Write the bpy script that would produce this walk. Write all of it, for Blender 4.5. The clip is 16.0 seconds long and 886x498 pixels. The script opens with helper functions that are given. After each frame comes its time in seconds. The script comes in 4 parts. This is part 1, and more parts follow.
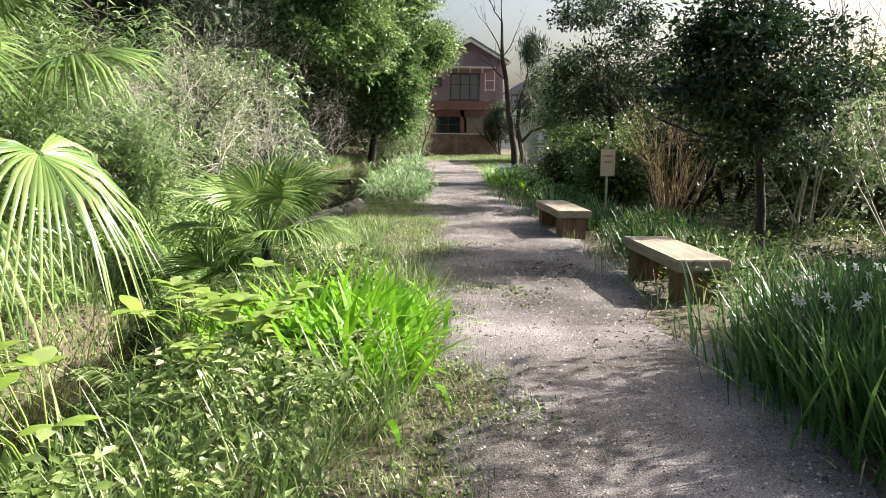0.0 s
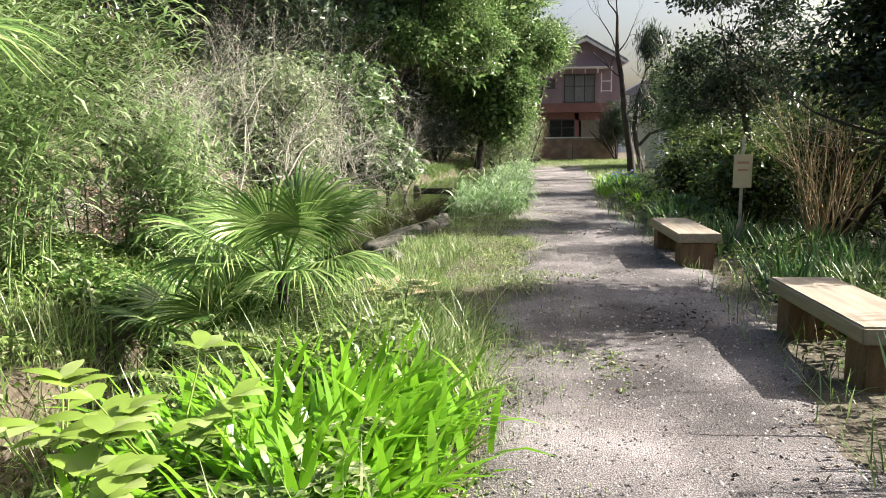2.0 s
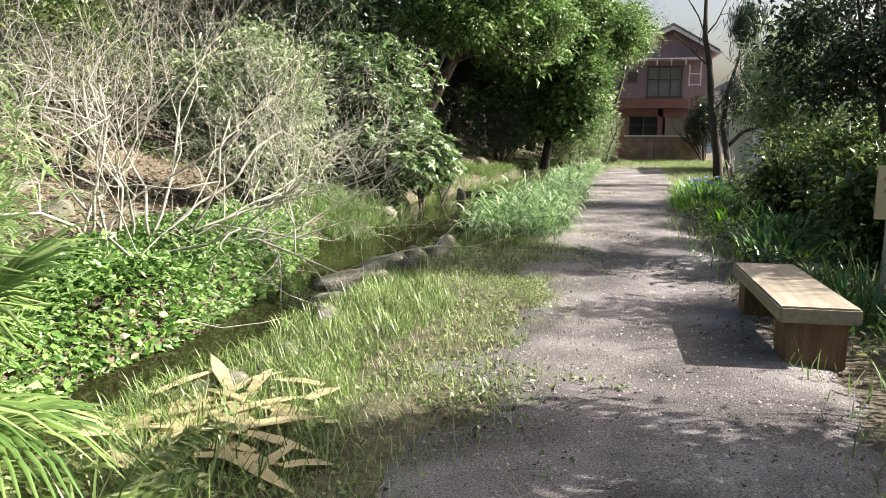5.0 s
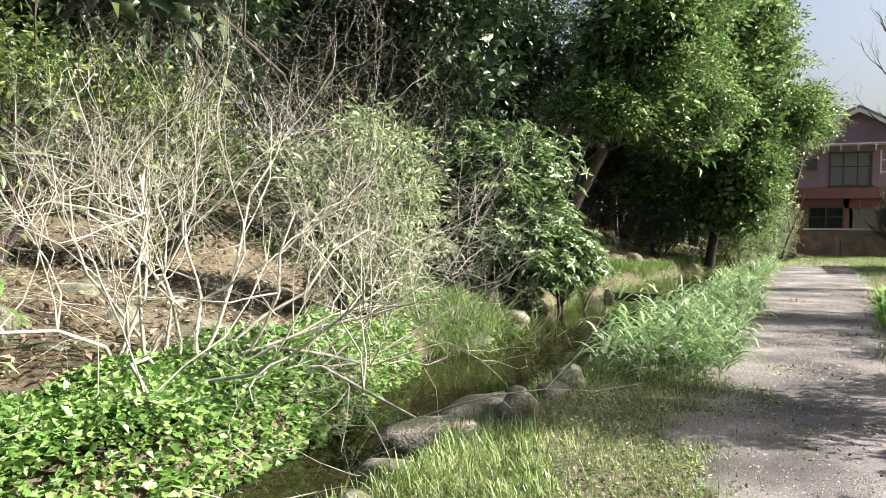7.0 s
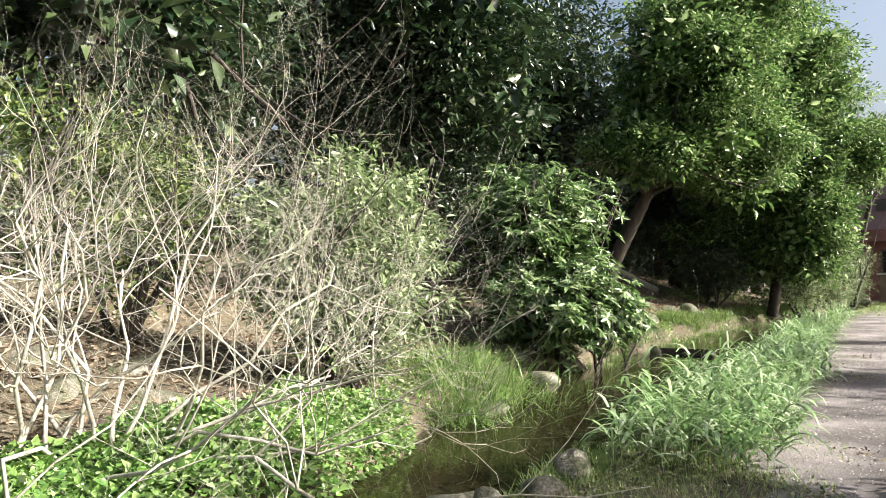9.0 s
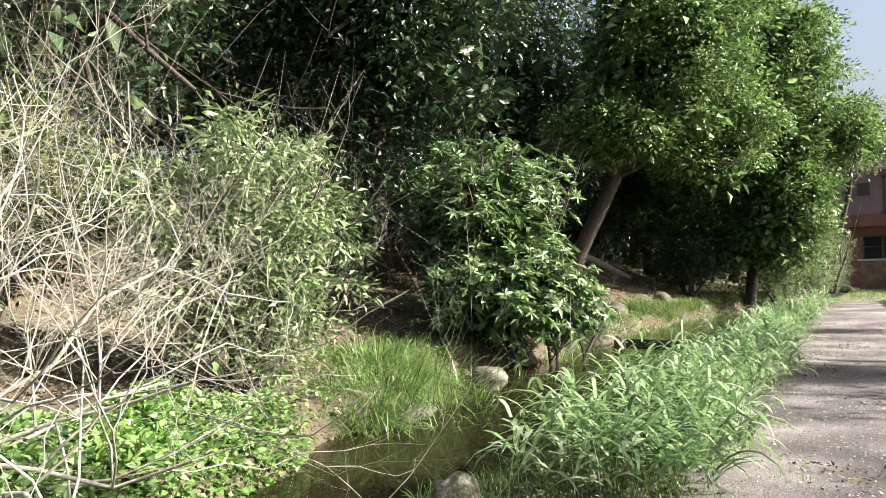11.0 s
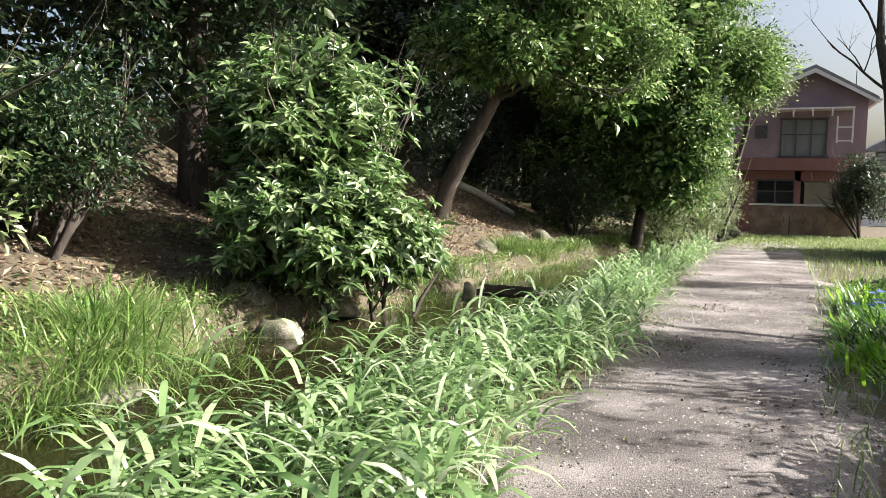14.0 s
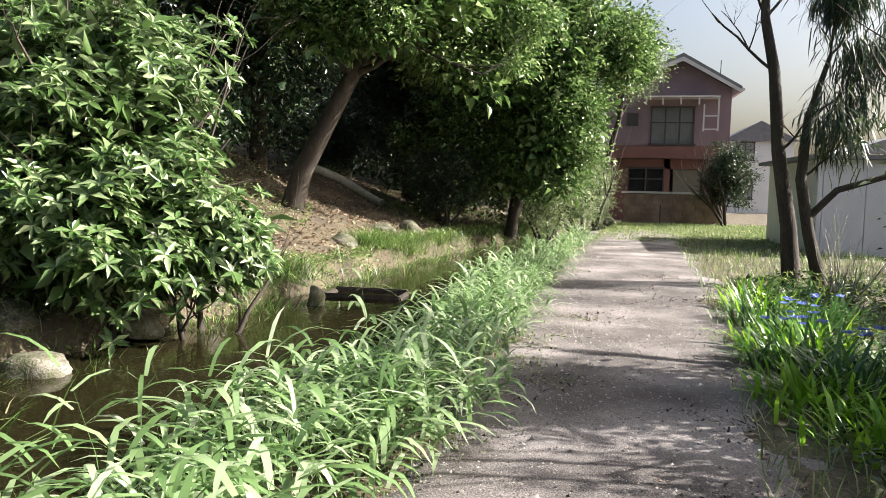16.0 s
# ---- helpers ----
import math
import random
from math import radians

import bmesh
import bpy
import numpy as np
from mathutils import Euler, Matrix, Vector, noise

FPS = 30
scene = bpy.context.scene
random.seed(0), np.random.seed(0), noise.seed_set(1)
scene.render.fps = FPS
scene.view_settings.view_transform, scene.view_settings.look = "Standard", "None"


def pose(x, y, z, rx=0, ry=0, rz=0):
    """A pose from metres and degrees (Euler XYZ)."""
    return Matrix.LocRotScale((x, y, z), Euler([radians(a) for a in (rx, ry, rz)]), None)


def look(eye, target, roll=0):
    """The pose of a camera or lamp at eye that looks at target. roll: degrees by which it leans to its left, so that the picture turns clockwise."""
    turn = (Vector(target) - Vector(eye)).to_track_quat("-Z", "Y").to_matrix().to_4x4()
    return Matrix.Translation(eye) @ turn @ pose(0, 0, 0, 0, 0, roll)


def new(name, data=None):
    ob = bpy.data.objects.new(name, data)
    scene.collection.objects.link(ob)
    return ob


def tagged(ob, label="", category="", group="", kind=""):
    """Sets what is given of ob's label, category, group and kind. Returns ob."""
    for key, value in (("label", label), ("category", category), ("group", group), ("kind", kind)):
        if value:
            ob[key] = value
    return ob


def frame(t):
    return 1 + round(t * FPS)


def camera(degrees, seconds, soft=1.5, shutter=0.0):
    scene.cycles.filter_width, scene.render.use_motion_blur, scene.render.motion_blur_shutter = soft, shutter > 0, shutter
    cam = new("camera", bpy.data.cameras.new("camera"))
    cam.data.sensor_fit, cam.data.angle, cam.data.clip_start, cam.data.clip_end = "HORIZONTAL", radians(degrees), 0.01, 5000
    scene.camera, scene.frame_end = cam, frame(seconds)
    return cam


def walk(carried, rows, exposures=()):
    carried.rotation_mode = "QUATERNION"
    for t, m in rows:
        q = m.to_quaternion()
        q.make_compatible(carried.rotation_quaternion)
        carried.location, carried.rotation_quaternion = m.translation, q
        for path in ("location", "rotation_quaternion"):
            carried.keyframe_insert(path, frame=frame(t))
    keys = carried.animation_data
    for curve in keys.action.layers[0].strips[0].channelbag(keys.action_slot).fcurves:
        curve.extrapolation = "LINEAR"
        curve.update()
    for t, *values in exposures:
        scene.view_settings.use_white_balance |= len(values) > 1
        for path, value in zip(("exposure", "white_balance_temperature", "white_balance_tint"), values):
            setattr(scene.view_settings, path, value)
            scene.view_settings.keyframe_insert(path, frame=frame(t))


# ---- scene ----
cam = camera(61.8, 16.0, soft=0.5)
PATH = [
    (0, (0.114, 0.708, 1.343), (0.271, 3.074, 0.973), 0.5),
    (0.5, (0.218, 1.174, 1.316), (0.272, 3.546, 0.960), 0.4),
    (1, (0.306, 1.631, 1.322), (0.224, 4.004, 0.978), 0.7),
    (1.5, (0.426, 2.035, 1.334), (0.283, 4.406, 0.995), 0.4),
    (2, (0.535, 2.455, 1.348), (0.316, 4.818, 0.994), -0.5),
    (2.5, (0.625, 2.927, 1.374), (0.325, 5.282, 1.022), -0.7),
    (3, (0.756, 3.394, 1.370), (0.448, 5.748, 1.026), -0.5),
    (5.5, (1.189, 6.218, 1.333), (0.629, 8.522, 0.965), 0.5),
    (6, (1.160, 6.707, 1.363), (0.485, 8.990, 1.069), 0.6),
    (6.5, (1.091, 7.206, 1.384), (0.236, 9.442, 1.198), -0.0),
    (7, (1.081, 7.655, 1.416), (0.113, 9.850, 1.340), 0.3),
    (7.5, (1.090, 8.066, 1.453), (0.047, 10.228, 1.477), -0.1),
    (8, (1.111, 8.471, 1.471), (-0.025, 10.583, 1.571), -0.4),
    (10.5, (1.314, 9.991, 1.308), (0.193, 12.112, 1.387), -1.5),
    (11, (1.324, 10.496, 1.308), (0.223, 12.629, 1.379), -1.4),
    (11.5, (1.441, 10.998, 1.294), (0.424, 13.170, 1.348), -0.9),
    (12, (1.510, 11.404, 1.289), (0.570, 13.612, 1.302), -1.0),
    (12.5, (1.535, 11.851, 1.310), (0.599, 14.062, 1.264), -0.8),
    (13, (1.622, 12.324, 1.315), (0.724, 14.548, 1.222), 0.1),
    (13.5, (1.661, 12.774, 1.307), (0.793, 15.008, 1.174), 0.6),
    (14, (1.668, 13.262, 1.345), (0.816, 15.499, 1.180), 1.1),
    (14.5, (1.669, 13.714, 1.355), (0.914, 15.985, 1.177), 1.7),
    (15, (1.592, 14.196, 1.357), (0.947, 16.499, 1.163), 1.2),
    (15.5, (1.502, 14.696, 1.370), (0.925, 17.017, 1.172), 0.8),
    (16, (1.517, 15.179, 1.378), (1.037, 17.522, 1.178), 1.2),
]
walk(cam, [(t, look(eye, target, roll)) for t, eye, target, roll in PATH])

# ---- world and sun ----
SUN_DIR = Vector((0.82, 0.22, 0.53)).normalized()
world = bpy.data.worlds.new("sky")
world.use_nodes = True
scene.world = world
wn = world.node_tree.nodes
wbg = wn["Background"]
wsky = wn.new("ShaderNodeTexSky")
wsky.sky_type = 'NISHITA'
wsky.sun_disc = False
wsky.dust_density = 7.0
wsky.air_density = 1.0
wsky.sun_elevation = math.asin(SUN_DIR.z)
wsky.sun_rotation = math.atan2(SUN_DIR.x, SUN_DIR.y)
world.node_tree.links.new(wsky.outputs[0], wbg.inputs[0])
wbg.inputs[1].default_value = 0.076
sun = new("sun", bpy.data.lights.new("sun", 'SUN'))
sun.data.energy = 5.0
sun.data.angle = radians(0.5)
sun.data.color = (1.0, 0.945, 0.885)
sun.matrix_world = look(SUN_DIR * 60, (0, 0, 0))
scene.view_settings.exposure = 1.75

RNG = np.random.default_rng(11)


# ---- materials ----
def material(name):
    m = bpy.data.materials.new(name)
    m.use_nodes = True
    return m, m.node_tree.nodes, m.node_tree.links, m.node_tree.nodes["Principled BSDF"]


def ramp(nodes, stops):
    r = nodes.new("ShaderNodeValToRGB")
    els = r.color_ramp.elements
    while len(els) < len(stops):
        els.new(0.5)
    for e, (p, c) in zip(els, stops):
        e.position, e.color = p, (*c, 1)
    return r


def surface(name, stops, scale=4.0, fine=40.0, rough=0.85, bump=0.3, metal=0.0, stretch=(1, 1, 1), dist=0.01):
    """Solid stuff: colour from broad and fine noise, with relief."""
    m, n, l, b = material(name)
    tc = n.new("ShaderNodeTexCoord")
    mp = n.new("ShaderNodeMapping")
    mp.inputs["Scale"].default_value = stretch
    l.new(tc.outputs["Object"], mp.inputs[0])
    a, f = n.new("ShaderNodeTexNoise"), n.new("ShaderNodeTexNoise")
    a.inputs["Scale"].default_value, f.inputs["Scale"].default_value = scale, fine
    a.inputs["Detail"].default_value, f.inputs["Detail"].default_value = 6, 4
    l.new(mp.outputs[0], a.inputs[0])
    l.new(mp.outputs[0], f.inputs[0])
    mx = n.new("ShaderNodeMath")
    mx.operation = 'MULTIPLY_ADD'
    mx.inputs[1].default_value = 0.45
    l.new(f.outputs[0], mx.inputs[0])
    sc = n.new("ShaderNodeMath")
    sc.operation = 'MULTIPLY'
    sc.inputs[1].default_value = 0.55
    l.new(a.outputs[0], sc.inputs[0])
    l.new(sc.outputs[0], mx.inputs[2])
    r = ramp(n, stops)
    l.new(mx.outputs[0], r.inputs[0])
    l.new(r.outputs[0], b.inputs["Base Color"])
    bp = n.new("ShaderNodeBump")
    bp.inputs["Strength"].default_value, bp.inputs["Distance"].default_value = bump, dist
    l.new(mx.outputs[0], bp.inputs["Height"])
    l.new(bp.outputs[0], b.inputs["Normal"])
    b.inputs["Roughness"].default_value, b.inputs["Metallic"].default_value = rough, metal
    return m


def leafy(name, stops, rough=0.45, through_light=0.35, spec=0.5):
    """Leaves: colour by leaf, light shining through."""
    m, n, l, b = material(name)
    g = n.new("ShaderNodeNewGeometry")
    r = ramp(n, stops)
    l.new(g.outputs["Random Per Island"], r.inputs[0])
    tc = n.new("ShaderNodeTexCoord")
    ns = n.new("ShaderNodeTexNoise")
    ns.inputs["Scale"].default_value = 2.3
    ns.inputs["Detail"].default_value = 3
    l.new(tc.outputs["Object"], ns.inputs[0])
    hs = n.new("ShaderNodeHueSaturation")
    mr = n.new("ShaderNodeMapRange")
    mr.inputs[1].default_value, mr.inputs[2].default_value = 0.3, 0.7
    mr.inputs[3].default_value, mr.inputs[4].default_value = 0.75, 1.25
    l.new(ns.outputs[0], mr.inputs[0])
    l.new(mr.outputs[0], hs.inputs["Value"])
    l.new(r.outputs[0], hs.inputs["Color"])
    l.new(hs.outputs[0], b.inputs["Base Color"])
    b.inputs["Roughness"].default_value = rough
    b.inputs["Specular IOR Level"].default_value = spec
    t = n.new("ShaderNodeBsdfTranslucent")
    l.new(hs.outputs[0], t.inputs[0])
    mx = n.new("ShaderNodeMixShader")
    mx.inputs[0].default_value = through_light
    l.new(b.outputs[0], mx.inputs[1])
    l.new(t.outputs[0], mx.inputs[2])
    l.new(mx.outputs[0], n["Material Output"].inputs[0])
    return m


M_SOIL = surface("earth_and_litter", [(0.30, (0.028, 0.022, 0.015)), (0.45, (0.065, 0.05, 0.033)), (0.56, (0.10, 0.085, 0.05)), (0.7, (0.16, 0.125, 0.085))], 1.7, 26, 0.95, 0.9, dist=0.04)
M_PATH = surface("trodden_gravel", [(0.38, (0.034, 0.029, 0.027)), (0.46, (0.088, 0.077, 0.072)), (0.53, (0.165, 0.147, 0.140)), (0.63, (0.325, 0.295, 0.283))], 1.0, 120, 0.95, 0.9, dist=0.022)
M_STONE = surface("mossy_bank_rock", [(0.36, (0.03, 0.032, 0.02)), (0.45, (0.07, 0.078, 0.035)), (0.53, (0.125, 0.115, 0.09)), (0.66, (0.28, 0.26, 0.225))], 5, 45, 0.9, 0.9, dist=0.03)
M_PEBBLE = leafy("gravel_stone", [(0.0, (0.04, 0.037, 0.032)), (0.5, (0.14, 0.13, 0.115)), (1.0, (0.42, 0.39, 0.35))], 0.8, 0.0)
M_BARK = surface("dark_bark", [(0.3, (0.016, 0.013, 0.010)), (0.5, (0.042, 0.033, 0.026)), (0.7, (0.09, 0.074, 0.06))], 6, 50, 0.95, 0.8, stretch=(1, 1, 0.25), dist=0.02)
M_TWIG = surface("pale_twig_bark", [(0.3, (0.20, 0.185, 0.15)), (0.5, (0.37, 0.35, 0.29)), (0.7, (0.56, 0.53, 0.46))], 7, 60, 0.9, 0.4)
M_TANTWIG = surface("tan_twig_bark", [(0.3, (0.15, 0.11, 0.06)), (0.5, (0.30, 0.22, 0.12)), (0.7, (0.45, 0.35, 0.2))], 7, 60, 0.9, 0.4)
M_BENCHTOP = surface("weathered_board", [(0.3, (0.17, 0.14, 0.10)), (0.48, (0.27, 0.225, 0.165)), (0.56, (0.32, 0.27, 0.20)), (0.7, (0.42, 0.36, 0.28))], 3, 60, 0.8, 0.35, stretch=(8, 0.7, 8), dist=0.004)
M_BENCHLEG = surface("brown_timber", [(0.3, (0.075, 0.045, 0.025)), (0.5, (0.15, 0.09, 0.05)), (0.7, (0.24, 0.16, 0.10))], 4, 50, 0.85, 0.4, stretch=(5, 5, 0.8), dist=0.005)
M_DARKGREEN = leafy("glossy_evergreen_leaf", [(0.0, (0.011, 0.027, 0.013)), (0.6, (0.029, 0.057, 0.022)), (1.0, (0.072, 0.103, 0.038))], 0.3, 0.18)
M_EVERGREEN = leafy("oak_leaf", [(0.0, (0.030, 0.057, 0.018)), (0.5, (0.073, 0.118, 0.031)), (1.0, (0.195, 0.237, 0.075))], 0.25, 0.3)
# paler copy of the oak leaf: sun on the crowns put into the colour
M_OAKLIT = leafy("oak_leaf_sun_in_colour", [(0.0, (0.028, 0.064, 0.020)), (0.4, (0.095, 0.175, 0.046)), (0.8, (0.215, 0.325, 0.105)), (1.0, (0.43, 0.52, 0.27))], 0.24, 0.32)
M_SEDGE = leafy("sedge_blade", [(0.0, (0.049, 0.103, 0.025)), (0.5, (0.127, 0.227, 0.050)), (0.9, (0.253, 0.350, 0.125)), (1.0, (0.390, 0.371, 0.225))], 0.35, 0.35)
M_OLIVE = leafy("grey_green_leaf", [(0.0, (0.072, 0.125, 0.040)), (0.5, (0.175, 0.250, 0.095)), (1.0, (0.41, 0.47, 0.28))], 0.3, 0.3)
M_LIGHTLEAF = leafy("pale_whorled_leaf", [(0.0, (0.038, 0.081, 0.018)), (0.5, (0.094, 0.162, 0.050)), (1.0, (0.282, 0.367, 0.180))], 0.24, 0.25)
M_GRASS = leafy("grass_blade", [(0.0, (0.068, 0.124, 0.025)), (0.5, (0.165, 0.258, 0.062)), (0.85, (0.302, 0.381, 0.150)), (1.0, (0.439, 0.422, 0.263))], 0.38, 0.38)
M_DRYGRASS = leafy("short_turf", [(0.0, (0.085, 0.150, 0.038)), (0.45, (0.20, 0.285, 0.078)), (0.8, (0.345, 0.395, 0.175)), (1.0, (0.45, 0.42, 0.285))], 0.5, 0.35)
M_LIME = leafy("daylily_leaf", [(0.0, (0.101, 0.249, 0.016)), (0.6, (0.192, 0.408, 0.022)), (1.0, (0.324, 0.521, 0.055))], 0.35, 0.45)
M_CRESS = leafy("cress_leaf", [(0.0, (0.058, 0.134, 0.031)), (0.4, (0.146, 0.268, 0.062)), (0.8, (0.244, 0.371, 0.112)), (1.0, (0.390, 0.484, 0.275))], 0.32, 0.3)
M_SASA = leafy("bamboo_grass_leaf", [(0.0, (0.080, 0.150, 0.052)), (0.4, (0.190, 0.305, 0.112)), (0.8, (0.36, 0.48, 0.255)), (1.0, (0.60, 0.68, 0.48))], 0.24, 0.4)
M_PALM = leafy("fan_palm_leaf", [(0.0, (0.078, 0.154, 0.037)), (0.6, (0.185, 0.288, 0.075)), (1.0, (0.351, 0.433, 0.175))], 0.26, 0.35)
M_BAMBOO = leafy("drooping_bamboo_leaf", [(0.0, (0.075, 0.140, 0.034)), (0.5, (0.185, 0.295, 0.092)), (1.0, (0.42, 0.50, 0.28))], 0.35, 0.35)
M_IRIS = leafy("strap_leaf", [(0.0, (0.028, 0.082, 0.025)), (0.6, (0.064, 0.154, 0.037)), (1.0, (0.129, 0.247, 0.062))], 0.35, 0.35)
M_FERN = leafy("mixed_herb_leaf", [(0.0, (0.058, 0.103, 0.025)), (0.5, (0.176, 0.247, 0.062)), (0.85, (0.312, 0.381, 0.150)), (1.0, (0.448, 0.453, 0.275))], 0.38, 0.35)
M_DEAD = leafy("fallen_leaf", [(0.0, (0.09, 0.06, 0.04)), (0.5, (0.20, 0.14, 0.09)), (1.0, (0.38, 0.30, 0.21))], 0.7, 0.2)
M_BIT = leafy("trodden_leaf_bit", [(0.0, (0.03, 0.022, 0.016)), (0.7, (0.085, 0.06, 0.045)), (1.0, (0.30, 0.23, 0.16))], 0.8, 0.1)
M_STRAW = leafy("withered_strap_leaf", [(0.0, (0.30, 0.22, 0.10)), (0.5, (0.48, 0.40, 0.22)), (1.0, (0.62, 0.56, 0.38))], 0.6, 0.3)
M_YELLOW = leafy("yellow_green_leaf", [(0.0, (0.137, 0.237, 0.037)), (0.6, (0.244, 0.350, 0.062)), (1.0, (0.409, 0.484, 0.200))], 0.35, 0.35)
M_PETAL = leafy("blue_petal", [(0.0, (0.10, 0.16, 0.55)), (1.0, (0.25, 0.33, 0.75))], 0.5, 0.3)
M_WHITEPETAL = leafy("white_petal", [(0.0, (0.65, 0.66, 0.60)), (1.0, (0.8, 0.8, 0.74))], 0.5, 0.3)


def water_material():
    m, n, l, b = material("still_stream_water")
    b.inputs["Base Color"].default_value = (0.016, 0.014, 0.006, 1)
    b.inputs["Roughness"].default_value = 0.04
    b.inputs["IOR"].default_value = 1.33
    b.inputs["Alpha"].default_value = 0.92
    tc = n.new("ShaderNodeTexCoord")
    ns = n.new("ShaderNodeTexNoise")
    ns.inputs["Scale"].default_value = 6
    l.new(tc.outputs["Object"], ns.inputs[0])
    bp = n.new("ShaderNodeBump")
    bp.inputs["Strength"].default_value, bp.inputs["Distance"].default_value = 0.12, 0.02
    l.new(ns.outputs[0], bp.inputs["Height"])
    l.new(bp.outputs[0], b.inputs["Normal"])
    return m


M_WATER = water_material()


# ---- mesh helpers ----
def mesh_of(name, V, F, mat, smooth=False):
    V, F = np.asarray(V, np.float32), np.asarray(F, np.int32)
    me = bpy.data.meshes.new(name)
    me.vertices.add(len(V))
    me.vertices.foreach_set("co", V.ravel())
    me.loops.add(F.size)
    me.loops.foreach_set("vertex_index", F.ravel())
    me.polygons.add(len(F))
    me.polygons.foreach_set("loop_start", np.arange(0, F.size, F.shape[1], dtype=np.int32))
    me.update(calc_edges=True)
    me.materials.append(mat)
    if smooth:
        me.shade_smooth()
    return me


def lay(x, y):
    """From the garden plan, drawn short along the path, to the ground in metres."""
    return x + np.interp(y, [10, 14.5], [0.2, -0.14]), 1.18 * y - 0.4


def laid(P):
    Q = np.array(P, float)
    Q[:, 0], Q[:, 1] = lay(Q[:, 0], Q[:, 1])
    return Q


def thing(name, at, label, category, group="", kind=""):
    ob = new(name)
    ob.location = (*lay(at[0], at[1]), at[2])
    ob.empty_display_size = 0.1
    return tagged(ob, label, category, group, kind)


def piece(name, me, parent, label="", kind=""):
    ob = new(name, me)
    ob.parent = parent
    return tagged(ob, label, kind=kind)


def stuff(name, me, label, category, kind="stuff"):
    return tagged(new(name, me), label, category, kind=kind)


def part(name, bm, mat, parent, label=""):
    me = bpy.data.meshes.new(name)
    bm.to_mesh(me)
    bm.free()
    me.materials.append(mat)
    return piece(name, me, parent, label)


def box(x0, x1, y0, y1, z0, z1, bevel=0.0, jitter=0.0):
    bm = bmesh.new()
    bmesh.ops.create_cube(bm, size=1.0)
    for v in bm.verts:
        v.co = Vector(((x0 + x1) / 2 + v.co.x * (x1 - x0), (y0 + y1) / 2 + v.co.y * (y1 - y0), (z0 + z1) / 2 + v.co.z * (z1 - z0)))
        if jitter:
            v.co += Vector(RNG.normal(0, jitter, 3))
    if bevel:
        bmesh.ops.bevel(bm, geom=bm.edges[:], offset=bevel, segments=2, affect='EDGES')
    return bm


def unit(A):
    return A / np.maximum(np.linalg.norm(A, axis=-1, keepdims=True), 1e-9)


def join(parts):
    Vs, Fs, o = [], [], 0
    for V, F in parts:
        Vs.append(V)
        Fs.append(F + o)
        o += len(V)
    return np.concatenate(Vs), np.concatenate(Fs)


def leaves(P, D, L, W, fold=0.2, curl=0.15, N=None, toss=0.6):
    """Folded pointed leaves at P, pointing along D: two triangles each side of the midrib."""
    n = len(P)
    D = unit(D)
    if N is None:
        N = np.tile([0.0, 0.0, 1.0], (n, 1)) + RNG.normal(0, toss, (n, 3))
    S = unit(np.cross(D, N))
    N = np.cross(S, D)
    L, W = np.broadcast_to(L, n)[:, None], np.broadcast_to(W, n)[:, None]
    mid = P + D * L * 0.45
    V = np.stack([P, mid + S * W / 2 + N * W * fold, P + D * L - N * L * curl, mid - S * W / 2 + N * W * fold], 1).reshape(-1, 3)
    i = np.arange(n)[:, None] * 4
    F = np.concatenate([i + [[0, 1, 2]], i + [[0, 2, 3]]], 1).reshape(-1, 3)
    return V, F


def blades(B, az, L, W, lean, curve, seg=3, point=1.0):
    """Arching strap leaves from B: az their heading, lean the first tilt from upright, curve how much more they bend."""
    n = len(B)
    az, L, W, lean, curve = (np.broadcast_to(np.asarray(a, float), n) for a in (az, L, W, lean, curve))
    out = np.stack([np.cos(az), np.sin(az), np.zeros(n)], 1)
    side = np.stack([-np.sin(az), np.cos(az), np.zeros(n)], 1)
    rows, p = [], B.astype(float).copy()
    for k in range(seg + 1):
        s = k / seg
        w = W * (0.65 + 0.7 * s if s < 0.5 else 2.0 * (1 - s) ** (0.6 * point) * 0.5 ** (1 - 0.6 * point) if s < 1 else 0.04)
        w = np.minimum(w, W)
        rows.append(p + side * w[:, None] / 2)
        rows.append(p - side * w[:, None] / 2)
        th = lean + curve * (s + 0.5 / seg)
        p = p + (out * np.sin(th)[:, None] + np.array([0, 0, 1.0]) * np.cos(th)[:, None]) * (L / seg)[:, None]
    V = np.stack(rows, 1).reshape(-1, 3)
    m = 2 * (seg + 1)
    i = np.arange(n)[:, None, None] * m
    q = np.array([[2 * k, 2 * k + 1, 2 * k + 3, 2 * k + 2] for k in range(seg)])[None]
    return V, (i + q).reshape(-1, 4)


def tube(pts, radii, sides=5):
    pts = np.asarray(pts, float)
    t = unit(np.gradient(pts, axis=0))
    ref = np.array([0.31, 0.53, 0.2])
    a = unit(np.cross(t, ref))
    b = np.cross(t, a)
    ang = np.arange(sides) / sides * 2 * math.pi
    ring = a[:, None] * np.cos(ang)[None, :, None] + b[:, None] * np.sin(ang)[None, :, None]
    V = (pts[:, None] + ring * np.asarray(radii)[:, None, None]).reshape(-1, 3)
    F = []
    for k in range(len(pts) - 1):
        for s in range(sides):
            F.append((k * sides + s, k * sides + (s + 1) % sides, (k + 1) * sides + (s + 1) % sides, (k + 1) * sides + s))
    return V, np.array(F)


